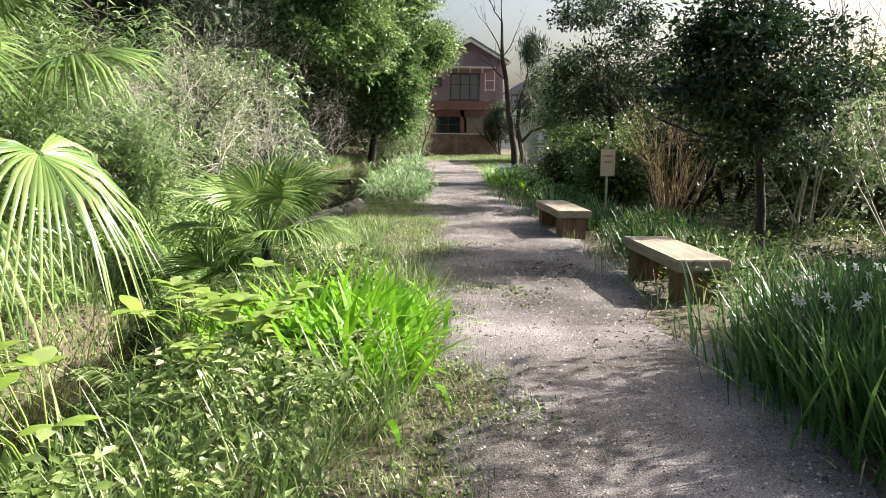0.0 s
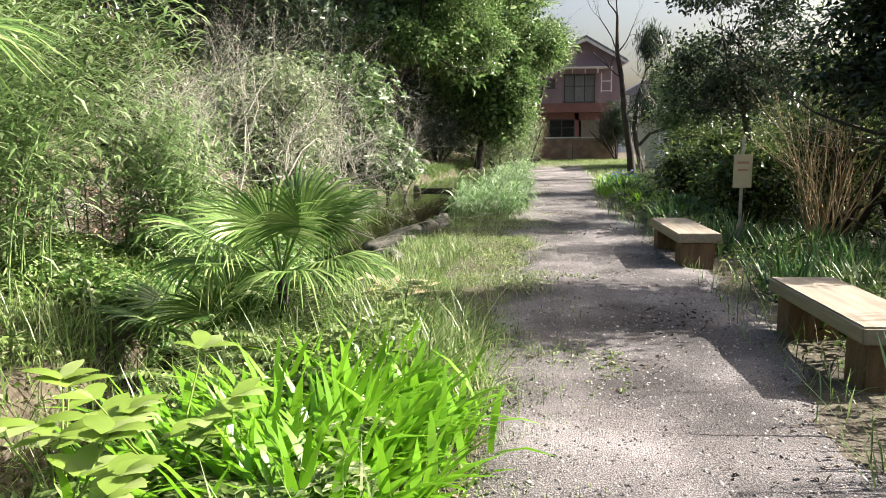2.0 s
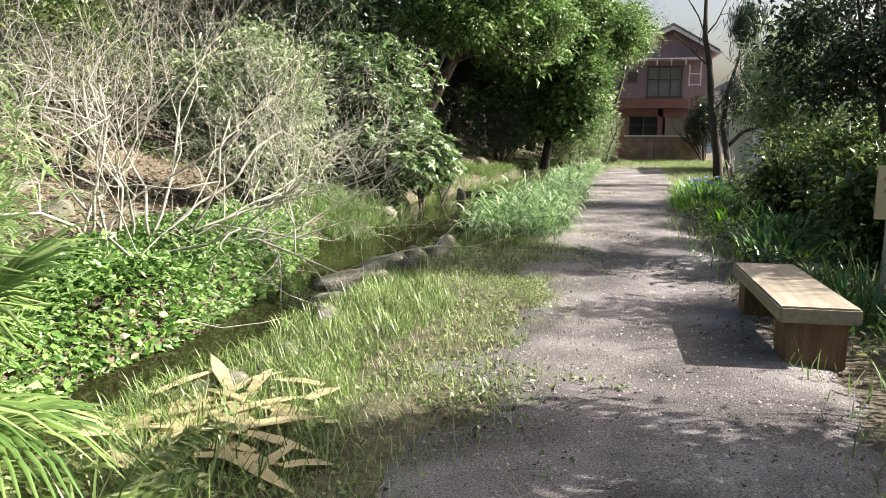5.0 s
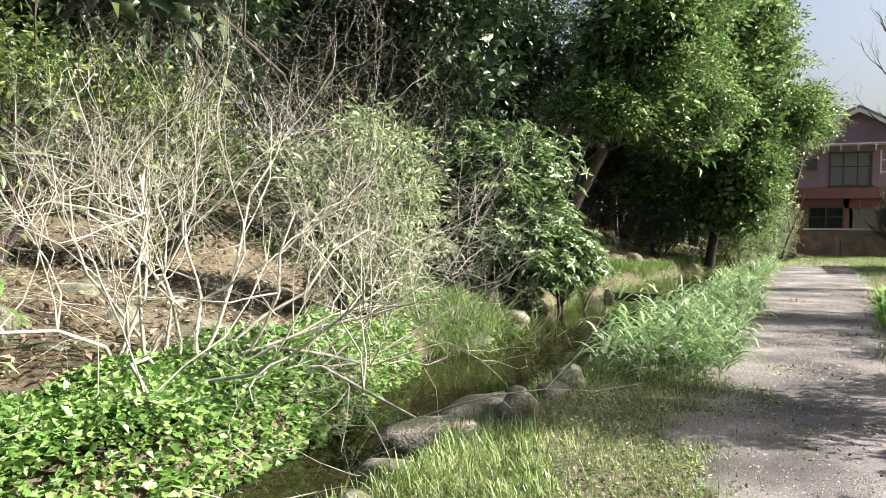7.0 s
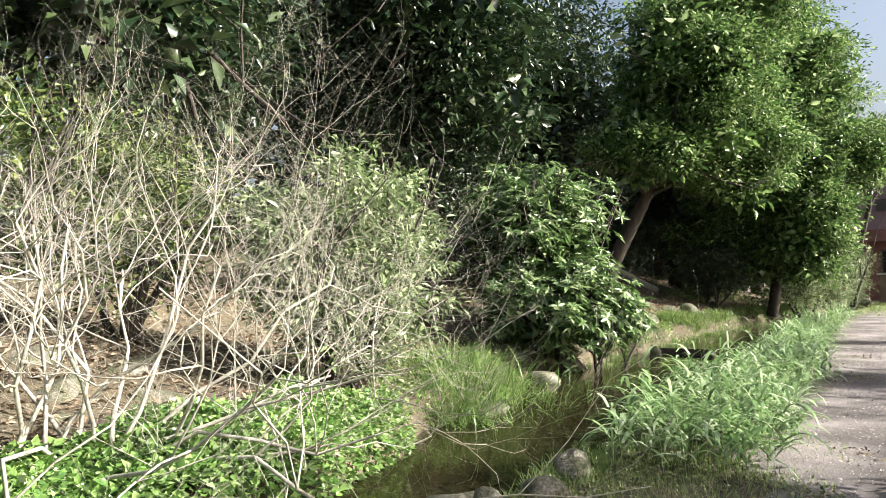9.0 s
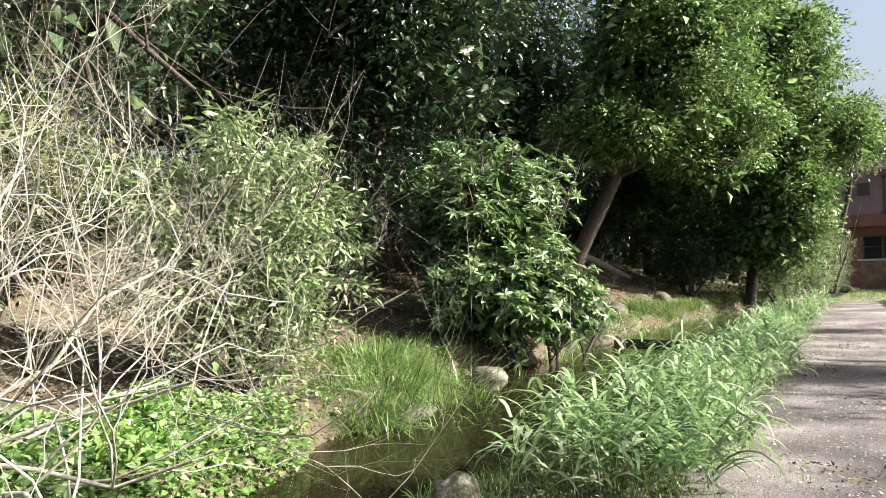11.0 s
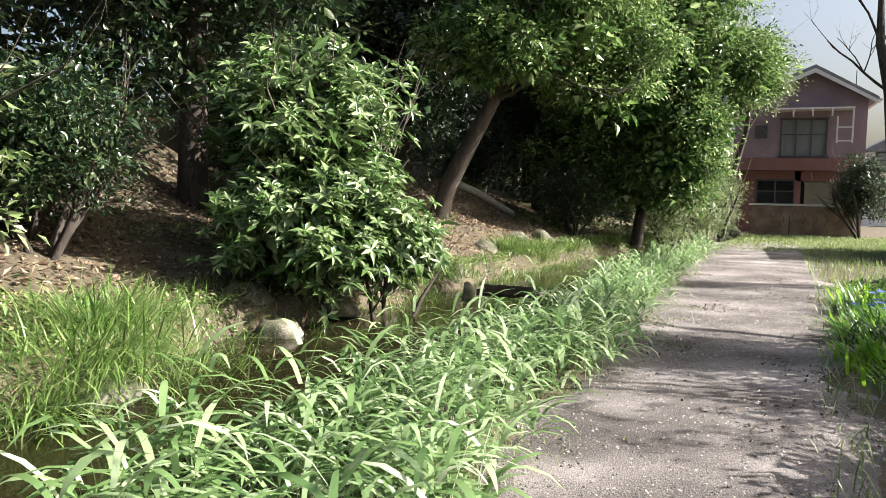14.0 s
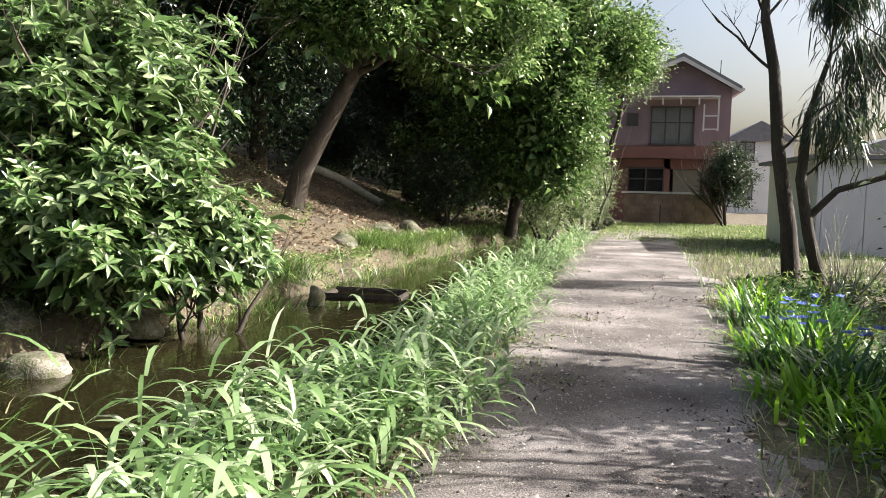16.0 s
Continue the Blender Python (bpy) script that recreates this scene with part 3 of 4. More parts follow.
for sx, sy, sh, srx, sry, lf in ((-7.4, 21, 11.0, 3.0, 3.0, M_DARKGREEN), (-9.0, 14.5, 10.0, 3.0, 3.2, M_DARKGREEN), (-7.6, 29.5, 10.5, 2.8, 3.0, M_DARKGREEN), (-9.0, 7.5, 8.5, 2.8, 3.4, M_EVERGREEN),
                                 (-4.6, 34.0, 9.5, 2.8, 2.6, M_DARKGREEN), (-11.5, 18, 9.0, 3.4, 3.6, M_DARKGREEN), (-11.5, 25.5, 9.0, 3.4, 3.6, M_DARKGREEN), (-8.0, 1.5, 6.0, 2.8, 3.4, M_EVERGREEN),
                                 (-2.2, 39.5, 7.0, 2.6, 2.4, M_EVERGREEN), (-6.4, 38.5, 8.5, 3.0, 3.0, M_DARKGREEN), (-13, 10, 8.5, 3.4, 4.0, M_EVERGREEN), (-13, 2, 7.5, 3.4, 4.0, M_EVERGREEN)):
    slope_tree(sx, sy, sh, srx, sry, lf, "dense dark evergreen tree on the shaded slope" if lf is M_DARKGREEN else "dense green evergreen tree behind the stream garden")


tree((1.6, 38.0, 0.1), [(0, 0, -0.3, 0.14), (0.3, -0.2, 2.0, 0.12), (0.8, -0.5, 4.0, 0.09), (1.0, -0.6, 6.0, 0.05)], 8,
     [((1.1, -0.7, 6.2), (1.5, 1.4, 1.5), 50, 0.5), ((0.2, -0.3, 7.6), (1.3, 1.3, 1.2), 34, 0.5)], M_OLIVE, 90, 0.12, 0.05, "grey-green tree beside the house", core=False)


def woods(x0, x1, y0, y1, h, n, label):
    """Far thicket that closes the view."""
    P = np.stack([RNG.uniform(x0, x1, n), RNG.uniform(y0, y1, n), RNG.uniform(0, 1, n) ** 0.8], 1)
    P[:, 2] *= h * (0.8 + 0.25 * wave(P[:, 0], P[:, 1], 0.9))
    P[:, 2] += land(P[:, 0], P[:, 1])
    stuff("far_woods", mesh_of("far_woods", *leaves(laid(P), RNG.normal(0, 1, (n, 3)), RNG.uniform(0.3, 0.65, n), RNG.uniform(0.16, 0.32, n)), M_DARKGREEN), label, "woods")


woods(-20, -14.5, -8, 48, 15, 46000, "dense dark woods behind the slope")
woods(-22, 1, 44, 50, 10, 16000, "dense dark woods beyond the stream")
woods(10.5, 12.5, -10, 27, 3.4, 7000, "tall evergreen hedge beyond the garden")
woods(-12, 12, -14, -11, 4.0, 6000, "evergreen thicket at the garden entrance")

# shrubs on the far bank
shrub(at_land(-3.85, 14.0), 2.85, 1.2, 6, M_OLIVE, 76, 0.34, 95, 0.115, 0.04, "grey-green small-leaved evergreen shrub by the stream", low=0.02)
shrub(at_land(-3.9, 19.5), 3.6, 1.5, 6, M_LIGHTLEAF, 70, 0.42, 78, 0.19, 0.06, "pale whorled-leaf evergreen shrub over the water", whorl=True)
shrub(at_land(-3.3, 18.9), 2.0, 1.2, 5, M_LIGHTLEAF, 46, 0.38, 78, 0.18, 0.06, "low pale whorled-leaf shrub leaning over the water", whorl=True)
shrub(at_land(-2.55, 19.5), 1.9, 0.75, 4, M_LIGHTLEAF, 26, 0.34, 78, 0.18, 0.06, "pale whorled-leaf branch shrub reaching over the stream", low=0.45, whorl=True)
shrub(at_land(1.3, 36.0), 3.9, 1.2, 6, M_OLIVE, 60, 0.4, 90, 0.08, 0.03, "silvery twiggy shrub at the foot of the oak")
shrub(at_land(0.1, 33.6), 3.0, 1.4, 6, M_OLIVE, 60, 0.45, 90, 0.08, 0.03, "silvery twiggy shrub at the foot of the oak")
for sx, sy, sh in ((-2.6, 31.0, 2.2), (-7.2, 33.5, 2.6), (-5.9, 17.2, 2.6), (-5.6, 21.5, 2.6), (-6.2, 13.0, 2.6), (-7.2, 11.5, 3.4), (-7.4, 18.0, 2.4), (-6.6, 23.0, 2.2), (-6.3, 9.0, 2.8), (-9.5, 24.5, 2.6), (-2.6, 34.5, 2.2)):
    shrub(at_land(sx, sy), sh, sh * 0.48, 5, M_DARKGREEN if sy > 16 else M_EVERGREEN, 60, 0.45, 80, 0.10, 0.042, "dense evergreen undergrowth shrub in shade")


# bare twiggy shrub leaning over the bed
def bare_shrub():
    s = thing("bare_shrub", at_land(-3.75, 10.85), "leafless pale twiggy shrub with many crossing branches", "shrub")
    ways = [(0.9, 0.6, 0.7), (0.5, 1.0, 0.75), (-0.1, 0.4, 1.2), (0.6, -0.2, 1.1), (-0.6, -0.3, 1.1), (0.25, 0.1, 1.3), (0.8, 1.1, 0.55), (-0.3, -0.7, 0.9), (-0.9, 0.3, 0.8), (1.0, 0.3, 0.55), (0.0, 0.8, 1.0), (-0.5, 0.6, 1.2), (0.6, 0.7, 1.1), (-0.9, -0.6, 0.6), (1.3, 0.8, 0.75), (1.0, 1.25, 0.9), (1.2, 0.35, 0.85), (0.3, -0.9, 1.0), (1.4, 0.6, 0.4), (0.5, 0.3, 1.5)]
    for w in ways:
        out, tips = [], []
        branch(out, tips, (RNG.uniform(-0.35, 0.35), RNG.uniform(-0.35, 0.35), -0.1), w, RNG.uniform(1.7, 2.6), 0.02, 4, 0.8, 4, 0.15, 0.28, 5, 0.66)
        piece("limb", mesh_of("limb", *join(out), M_TWIG, True), s)
    return s


bare_shrub()


# fan palms
def fan_frond(parent, start, way, stalk, blade, n=44, sweep=4.3, droop=0.3, tilt=0.3):
    way = unit(np.array(way, float))
    start = np.array(start, float)
    pts = [start + way * stalk * k / 5 - np.array([0, 0, 0.22 * stalk * (k / 5) ** 2]) for k in range(6)]
    d = unit(pts[-1] - pts[-2])
    side = unit(np.cross(d, [0, 0, 1.0]))
    nrm = unit(np.cross(side, d))
    d = unit(d * math.cos(tilt) - nrm * math.sin(tilt))
    nrm = unit(np.cross(side, d))
    hub = pts[-1]
    V, F = [], []
    for k in range(n):
        a = (k / (n - 1) - 0.5) * sweep
        r = d * math.cos(a) + side * math.sin(a)
        t = -d * math.sin(a) + side * math.cos(a)
        L = blade * (0.72 + 0.28 * math.cos(a * 0.55)) * RNG.uniform(0.9, 1.06)
        o = len(V)
        half = sweep / (n - 1) / 2
        dr = droop * RNG.uniform(0.5, 1.4)
        for s in (0.04, 0.25, 0.48, 0.75, 1.0):
            w = L * s * half * 0.98 if s < 0.5 else L * 0.42 * half * (1.0 - s) / 0.45 + 0.0012
            c = hub + r * L * s + nrm * L * (0.10 * math.sin(s * 2.5)) - np.array([0, 0, L * dr * s ** 3])
            V += [c + t * w - nrm * w * 0.55, c + nrm * w * 0.35, c - t * w - nrm * w * 0.55]
        for j in range(4):
            q = o + j * 3
            F += [(q, q + 1, q + 4, q + 3), (q + 1, q + 2, q + 5, q + 4)]
    fr = piece("frond", mesh_of("frond", V, F, M_PALM), parent)
    piece("stalk", mesh_of("stalk", *tube(pts, [0.012] * 6, 5), M_PALM, True), fr)
    return fr


def fan_palm(at, label, fronds, trunk_h, stalk, blade):
    p = thing("fan_palm", at, label, "palm")
    piece("trunk", mesh_of("trunk", *tube([(0, 0, -0.1), (0.01, 0, trunk_h * 0.5), (0, 0.01, trunk_h)], [0.045, 0.04, 0.035], 9), M_BARK, True), p)
    for az, el, s in fronds:
        a, e = radians(az), radians(el)
        fan_frond(p, (0, 0, trunk_h), (math.cos(a) * math.cos(e), math.sin(a) * math.cos(e), math.sin(e)), stalk * s, blade * min(s, 1.0), tilt=-0.1 + 0.5 * (el < 15), droop=0.22 + 0.2 * (el < 35) + 0.3 * (el < 15))
    return p


fan_palm(at_land(-1.25, 6.6), "small fan palm with stiff pleated green fronds", [(-17, 30, 0.78), (75, 66, 1.0), (150, 50, 1.0), (205, 42, 1.0), (-90, 66, 0.9), (40, 52, 1.0), (110, 45, 0.9), (-40, 62, 1.0), (10, 20, 0.8), (-60, 25, 0.8), (180, 22, 0.9)], 0.42, 0.58, 0.58)
fan_palm(at_land(-1.85, 6.8), "small fan palm with stiff pleated green fronds", [(-70, 56, 1.0), (75, 66, 1.0), (170, 50, 1.0), (225, 42, 1.0), (20, 50, 1.0), (-30, 50, 1.0), (-50, 22, 0.8)], 0.42, 0.55, 0.56)
fan_palm(at_land(-2.7, 4.2), "tall fan palm with large drooping fronds", [(-15, 4, 1.05), (25, 30, 1.15), (60, 50, 1.2), (5, 52, 1.2), (-50, 30, 1.0), (95, 40, 1.0), (150, 40, 1.0), (220, 30, 1.0), (45, 62, 1.2), (-40, -5, 1.0)], 1.35, 0.95, 0.62)


# drooping bamboo at the back of the left side
def bamboo(at, canes, h, label):
    b = thing("bamboo", at, label, "bamboo")
    fol = []
    for k in range(canes):
        a, lean = RNG.uniform(0, 6.28), RNG.uniform(0.05, 0.5)
        hh = h * RNG.uniform(0.7, 1.1)
        bx, by = RNG.normal(0, 0.35, 2)
        s = np.linspace(0, 1, 9)
        pts = np.stack([bx + math.cos(a) * lean * hh * s ** 2.2, by + math.sin(a) * lean * hh * s ** 2.2, -0.1 + hh * (s - 0.22 * lean * 2 * s ** 3)], 1)
        piece("cane", mesh_of("cane", *tube(pts, 0.009 * (1 - 0.7 * s), 5), M_BAMBOO, True), b)
        n = 200
        i = RNG.uniform(0.25, 1.0, n)
        P = np.stack([np.interp(i, s, pts[:, q]) for q in range(3)], 1) + RNG.normal(0, 0.16, (n, 3))
        az = RNG.uniform(0, 6.28, n)
        fol.append(blades(P, az, RNG.uniform(0.15, 0.28, n), RNG.uniform(0.018, 0.028, n), RNG.uniform(0.9, 1.7, n), RNG.uniform(0.5, 1.1, n), 2))
    piece("leaves", mesh_of("leaves", *join(fol), M_BAMBOO), b)


for bx, by, bh in ((-6.4, 5.0, 3.4), (-5.0, 3.6, 2.6), (-6.0, 9.0, 3.4), (-3.6, 6.8, 2.7), (-4.4, 8.3, 3.0), (-4.6, 5.4, 2.9), (-3.6, 4.6, 2.2), (-5.6, 7.0, 3.4), (-3.2, 8.3, 1.9)):
    bamboo(at_land(bx, by), 24, bh, "drooping light-green bamboo clump")


# strap-leaved clumps
def clump(name, at, n, r, L, W, lean, curve, leaf, label, cat="plant", seg=4):
    c = thing(name, at, label, cat)
    B = np.stack([RNG.normal(0, r * 0.5, n), RNG.normal(0, r * 0.5, n), np.full(n, -0.02)], 1)
    az = np.arctan2(B[:, 1], B[:, 0]) + RNG.normal(0, 2.5 if name == "withered_clump" else 0.9, n)
    tilt = np.abs(RNG.normal(0, lean, n)) if lean < 1 else RNG.normal(lean, 0.15, n)
    ll, ww, cc = L * RNG.uniform(0.6, 1.15, n), W * RNG.uniform(0.7, 1.15, n), RNG.uniform(0.3, 1, n) * curve
    size = 1 if name in ("daylily_clump", "withered_clump") else n // 7 if name != "daffodil_clump" else n // 10
    for g in np.array_split(np.argsort(np.arctan2(B[:, 1], B[:, 0])), max(1, n // size)):
        piece("leaf" if size == 1 else "tuft" if size < n else "leaves", mesh_of("leaf", *blades(B[g], az[g], ll[g], ww[g], tilt[g], cc[g], seg), leaf), c, kind="" if size == 1 else "stuff")
    return c


for dx, dy, s in ((-0.24, 4.65, 1.0), (-0.14, 5.1, 0.9), (-0.48, 4.8, 1.1), (-0.34, 5.35, 0.95), (-0.70, 5.05, 1.1), (-0.46, 4.4, 1.0), (-0.82, 4.6, 1.0), (-0.2, 4.3, 0.9)):
    clump("daylily_clump", at_land(dx, dy), 100, 0.34, 0.52 * s, 0.042, 0.42, 1.6, M_LIME, "bright lime-green strap-leaved daylily clump")
for dx, dy, s in ((2.2, 4.2, 0.75), (2.3, 3.9, 1.0), (2.15, 3.5, 1.0), (2.3, 3.0, 0.95), (2.55, 3.0, 1.0), (2.75, 3.7, 1.0), (2.55, 4.7, 0.8), (2.75, 4.35, 1.05), (2.6, 3.9, 1.0), (2.95, 4.9, 0.9), (3.15, 4.2, 1.0), (2.35, 3.4, 0.9), (2.9, 3.4, 1.0)):
    d = clump("daffodil_clump", at_land(dx, dy), 260, 0.42, 0.64 * s, 0.021, 0.28, 0.7, M_IRIS, "dense dark-green daffodil leaf clump in part shade", seg=3)
    for k in range(4):
        a, r = RNG.uniform(0, 6.28), RNG.uniform(0, 0.25)
        P = np.tile([r * math.cos(a), r * math.sin(a), 0.55 * s], (6, 1))
        an = np.arange(6) * 1.047
        piece("flower", mesh_of("flower", *leaves(P, np.stack([np.cos(an), np.sin(an) * 0.4, np.sin(an)], 1), 0.035, 0.02), M_WHITEPETAL), d, "small white flower")
for k in range(26):
    y = RNG.uniform(6.2, 10.8)
    x = RNG.uniform(2.65, 4.3) if y < 9.9 else RNG.uniform(2.5, 4.3)
    clump("iris_clump", at_land(x, y), 60, 0.3, RNG.uniform(0.32, 0.5), 0.02, 0.35, 0.8, M_IRIS if k % 3 else M_GRASS, "green strap-leaved iris clump behind the benches", seg=3)
for k in range(42):
    y = RNG.uniform(11.5, 22)
    x = float(along(y, PATH_RIGHT)) + RNG.uniform(0.05, 1.1) + (0.55 if y < 16.2 else 0.2)
    clump("iris_clump", at_land(x, y), 60, 0.3, RNG.uniform(0.34, 0.5), 0.036, 0.5, 1.5, M_LIME if (x - along(y, PATH_RIGHT) < 0.95 and k % 2) else M_IRIS, "green strap-leaved iris clump edging the path", seg=3)
for fx, fy in ((3.25, 18.6), (3.45, 17.8), (3.6, 19.2)):
    d = clump("blue_iris", at_land(fx, fy), 70, 0.3, 0.5, 0.036, 0.5, 1.5, M_IRIS, "strap-leaved clump with pale blue flowers", seg=3)
    for k in range(9):
        a, r = RNG.uniform(0, 6.28), RNG.uniform(0, 0.25)
        P = np.tile([r * math.cos(a), r * math.sin(a), RNG.uniform(0.38, 0.52)], (6, 1))
        an = np.arange(6) * 1.047
        piece("flower", mesh_of("flower", *leaves(P, np.stack([np.cos(an), np.sin(an), 0.4 + 0 * an], 1), 0.05, 0.03), M_PETAL), d, "pale blue flower")


def broadleaf(at, n, label):
    p = thing("broadleaf_plant", at, label, "plant")
    for k in range(n):
        a, L = RNG.uniform(0, 6.28), RNG.uniform(0.22, 0.5)
        top = np.array([math.cos(a) * L * 0.7, math.sin(a) * L * 0.7, 0.2 + L * 0.75])
        st = piece("stalk", mesh_of("stalk", *tube([(0, 0, 0), tuple(top * [0.45, 0.45, 0.6]), tuple(top)], [0.006, 0.005, 0.003], 4), M_YELLOW), p)
        m = 4
        an = a + np.array([-1.3, -0.4, 0.5, 1.4])
        piece("leaf", mesh_of("leaf", *blades(np.tile(top, (m, 1)), an, RNG.uniform(0.11, 0.17, m), RNG.uniform(0.07, 0.1, m), RNG.uniform(0.9, 1.3, m), 0.7, 4), M_YELLOW), st)


for px, py, pn in ((-0.95, 3.9, 10), (-1.25, 4.4, 9), (-0.9, 4.5, 8), (-1.6, 3.7, 7), (-1.35, 3.2, 6)):
    broadleaf(at_land(px, py), pn, "broad yellow-green leaved perennial with pale stalks")
for tx, ty, tr in ((-2.75, 15.9, 0.75), (-3.2, 15.5, 0.8), (-3.8, 16.1, 0.65), (-2.9, 16.4, 0.5), (-3.0, 18.3, 0.4), (-2.75, 19.9, 0.35), (-2.95, 14.9, 0.4), (-3.3, 17.4, 0.4), (-2.7, 21.2, 0.4), (-2.5, 23.6, 0.45), (-2.2, 25.6, 0.5), (-2.0, 27.2, 0.45), (-1.7, 29.0, 0.5), (-1.2, 31.0, 0.5), (-0.4, 33.2, 0.5), (-3.0, 26.0, 0.4)):
    clump("sedge_tussock", at_land(tx, ty, 0.03), int(300 + 900 * tr), tr * 1.15, 0.4 + 0.35 * tr, 0.014, 0.65, 2.3, M_SEDGE, "arching bright green sedge tussock at the water's edge", seg=4)
for k in range(30):
    ty = RNG.uniform(20, 36)
    tr = RNG.uniform(0.22, 0.42)
    clump("sedge_tussock", at_land(float(along(ty, WATER_LEFT)) - RNG.uniform(-0.05, 0.7), ty, 0.03), int(160 + 500 * tr), tr * 1.2, 0.3 + 0.35 * tr, 0.018, 0.6, 1.7, M_GRASS if k % 3 == 0 else M_SEDGE, "arching bright green sedge tussock at the water's edge", seg=3)


def fern(at, n, L, label):
    f = thing("fern", at, label, "fern")
    for k in range(n):
        a, s = RNG.uniform(0, 6.28), np.linspace(0.1, 1, 22)
        LL = L * RNG.uniform(0.7, 1.1)
        rad, up = LL * np.sin(s * 1.35) * 0.85, LL * (0.75 * s - 0.62 * s ** 2.2)
        P = np.stack([np.cos(a) * rad, np.sin(a) * rad, up], 1)
        sd = np.array([-math.sin(a), math.cos(a), 0.0])
        fw = np.array([math.cos(a), math.sin(a), -0.1])
        w = LL * 0.26 * np.sin(np.clip(s * 3.0, 0, 3.0)) ** 0.6 * (1.05 - s)
        both = [leaves(P, np.tile(sd * q + fw * 0.45, (22, 1)), w + 0.012, LL * 0.05, 0.1, 0.1, np.tile([0, 0, 1.0], (22, 1)) + RNG.normal(0, 0.15, (22, 3))) for q in (1, -1)]
        piece("frond", mesh_of("frond", *join(both), M_FERN), f)


for k in range(34):
    y = RNG.uniform(1.2, 6.2)
    fern(at_land(RNG.uniform(-3.0, -0.75 + 0.05 * y), y, 0.12), 9, RNG.uniform(0.4, 0.62), "arching pale green fern among the undergrowth")
for fx, fy in ((-1.0, 6.1), (-1.45, 6.15), (-0.85, 6.55), (-1.7, 6.4), (-1.2, 7.0), (-0.7, 6.95), (-2.1, 6.3), (-0.75, 5.75), (-1.3, 5.7)):
    fern(at_land(fx, fy, 0.1), 10, RNG.uniform(0.5, 0.68), "arching pale green fern round the small palms")
for gx, gy in ((-0.3, 6.15), (-0.45, 6.5), (-0.2, 5.85)):
    clump("grass_clump", at_land(gx, gy), 260, 0.34, 0.5, 0.012, 0.5, 1.7, M_GRASS, "arching green grass clump beside the path", seg=4)
for fx, fy in ((-2.6, 20.4), (-2.4, 22.9), (-2.2, 24.4), (-2.8, 18.6), (-1.9, 26.4), (-2.45, 21.7)):
    fern(at_land(fx, fy, 0.05), 10, 0.5, "bright green fern at the water's edge")
clump("withered_clump", at_land(-0.78, 7.7, 0.05), 64, 0.45, 0.4, 0.08, 1.5, 0.5, M_STRAW, "withered straw-coloured broad leaves lying on the bank", seg=4)


# bamboo grass along the near bank
def bamboo_grass(name, n, keep, x0, x1, y0, y1, h, label):
    B = laid(scatter(n, x0, x1, y0, y1, keep))
    n = len(B)
    hh = (RNG.uniform(0.3, 0.95, n) + 0.5 * (RNG.uniform(0, 1, n) > 0.96)) * h
    out = []
    az0 = RNG.uniform(0, 6.28, n)
    for k in range(7):
        a = az0 + k * 2.1 + RNG.normal(0, 0.4, n)
        P = B + np.stack([np.cos(az0) * hh * 0.25, np.sin(az0) * hh * 0.25, hh * (0.45 + 0.09 * k)], 1) + RNG.normal(0, 0.02, (n, 3))
        out.append(blades(P, a, RNG.uniform(0.2, 0.42, n), RNG.uniform(0.02, 0.036, n), RNG.uniform(0.4, 1.0, n), RNG.uniform(1.0, 2.0, n), 4))
    g = thing(name, (0, 0, 0), label, "bamboo grass", kind="stuff")
    g.location = (0, 0, 0)
    piece("leaves", mesh_of("leaves", *join(out), M_SASA), g, kind="stuff")
    piece("stems", mesh_of("stems", *blades(B, az0, hh, 0.006, 0.05, 0.4, 2), M_SASA), g, kind="stuff")


def sasa_spot(x, y):
    l, w = along(y, PATH_LEFT), along(y, WATER_RIGHT)
    dens = np.where(y < 12.6, 0, np.where(y < 24, 1.0, 0.5))
    return (x > np.maximum(w - 0.1, l - 1.1 + 0.15 * wave(x, y, 3.0))) & (x < l + 0.05 + 0.12 * wave(x, y, 2.0)) & (RNG.uniform(0, 1, len(x)) < dens)


bamboo_grass("bamboo_grass", 4300, sasa_spot, -1.4, 2.0, 12.4, 30, 0.58, "striped bamboo grass in a dense strip along the stream bank")


# low green bed, undergrowth and turf
def leaf_bed(name, n, keep, x0, x1, y0, y1, h, L, W, mat, label, cat):
    B = scatter(n, x0, x1, y0, y1, keep)
    n = len(B)
    hump = h * (0.55 + 0.45 * wave(B[:, 0], B[:, 1], 2.6)) * RNG.uniform(0.25, 1.0, n) ** 0.5
    B[:, 2] += np.maximum(hump * np.clip(np.minimum(np.abs(along(B[:, 1], WATER_LEFT) - B[:, 0]) / 0.5, np.abs(B[:, 1] - y1) / 0.8), 0.2, 1), 0.01)
    B = laid(B)
    D = RNG.normal(0, 1, (n, 3)) * [1, 1, 0.5] + [0.3, -0.1, 0.15]
    return stuff(name, mesh_of(name, *leaves(B, D, L * RNG.uniform(0.5, 1.3, n), W * RNG.uniform(0.6, 1.2, n), 0.15, toss=0.4), mat), label, cat)


def left_of_water(x, y):
    return x < along(y, WATER_LEFT) + 0.05


def dry(x, y):
    return left_of_water(x, y) | (x > along(y, WATER_RIGHT) - 0.02)


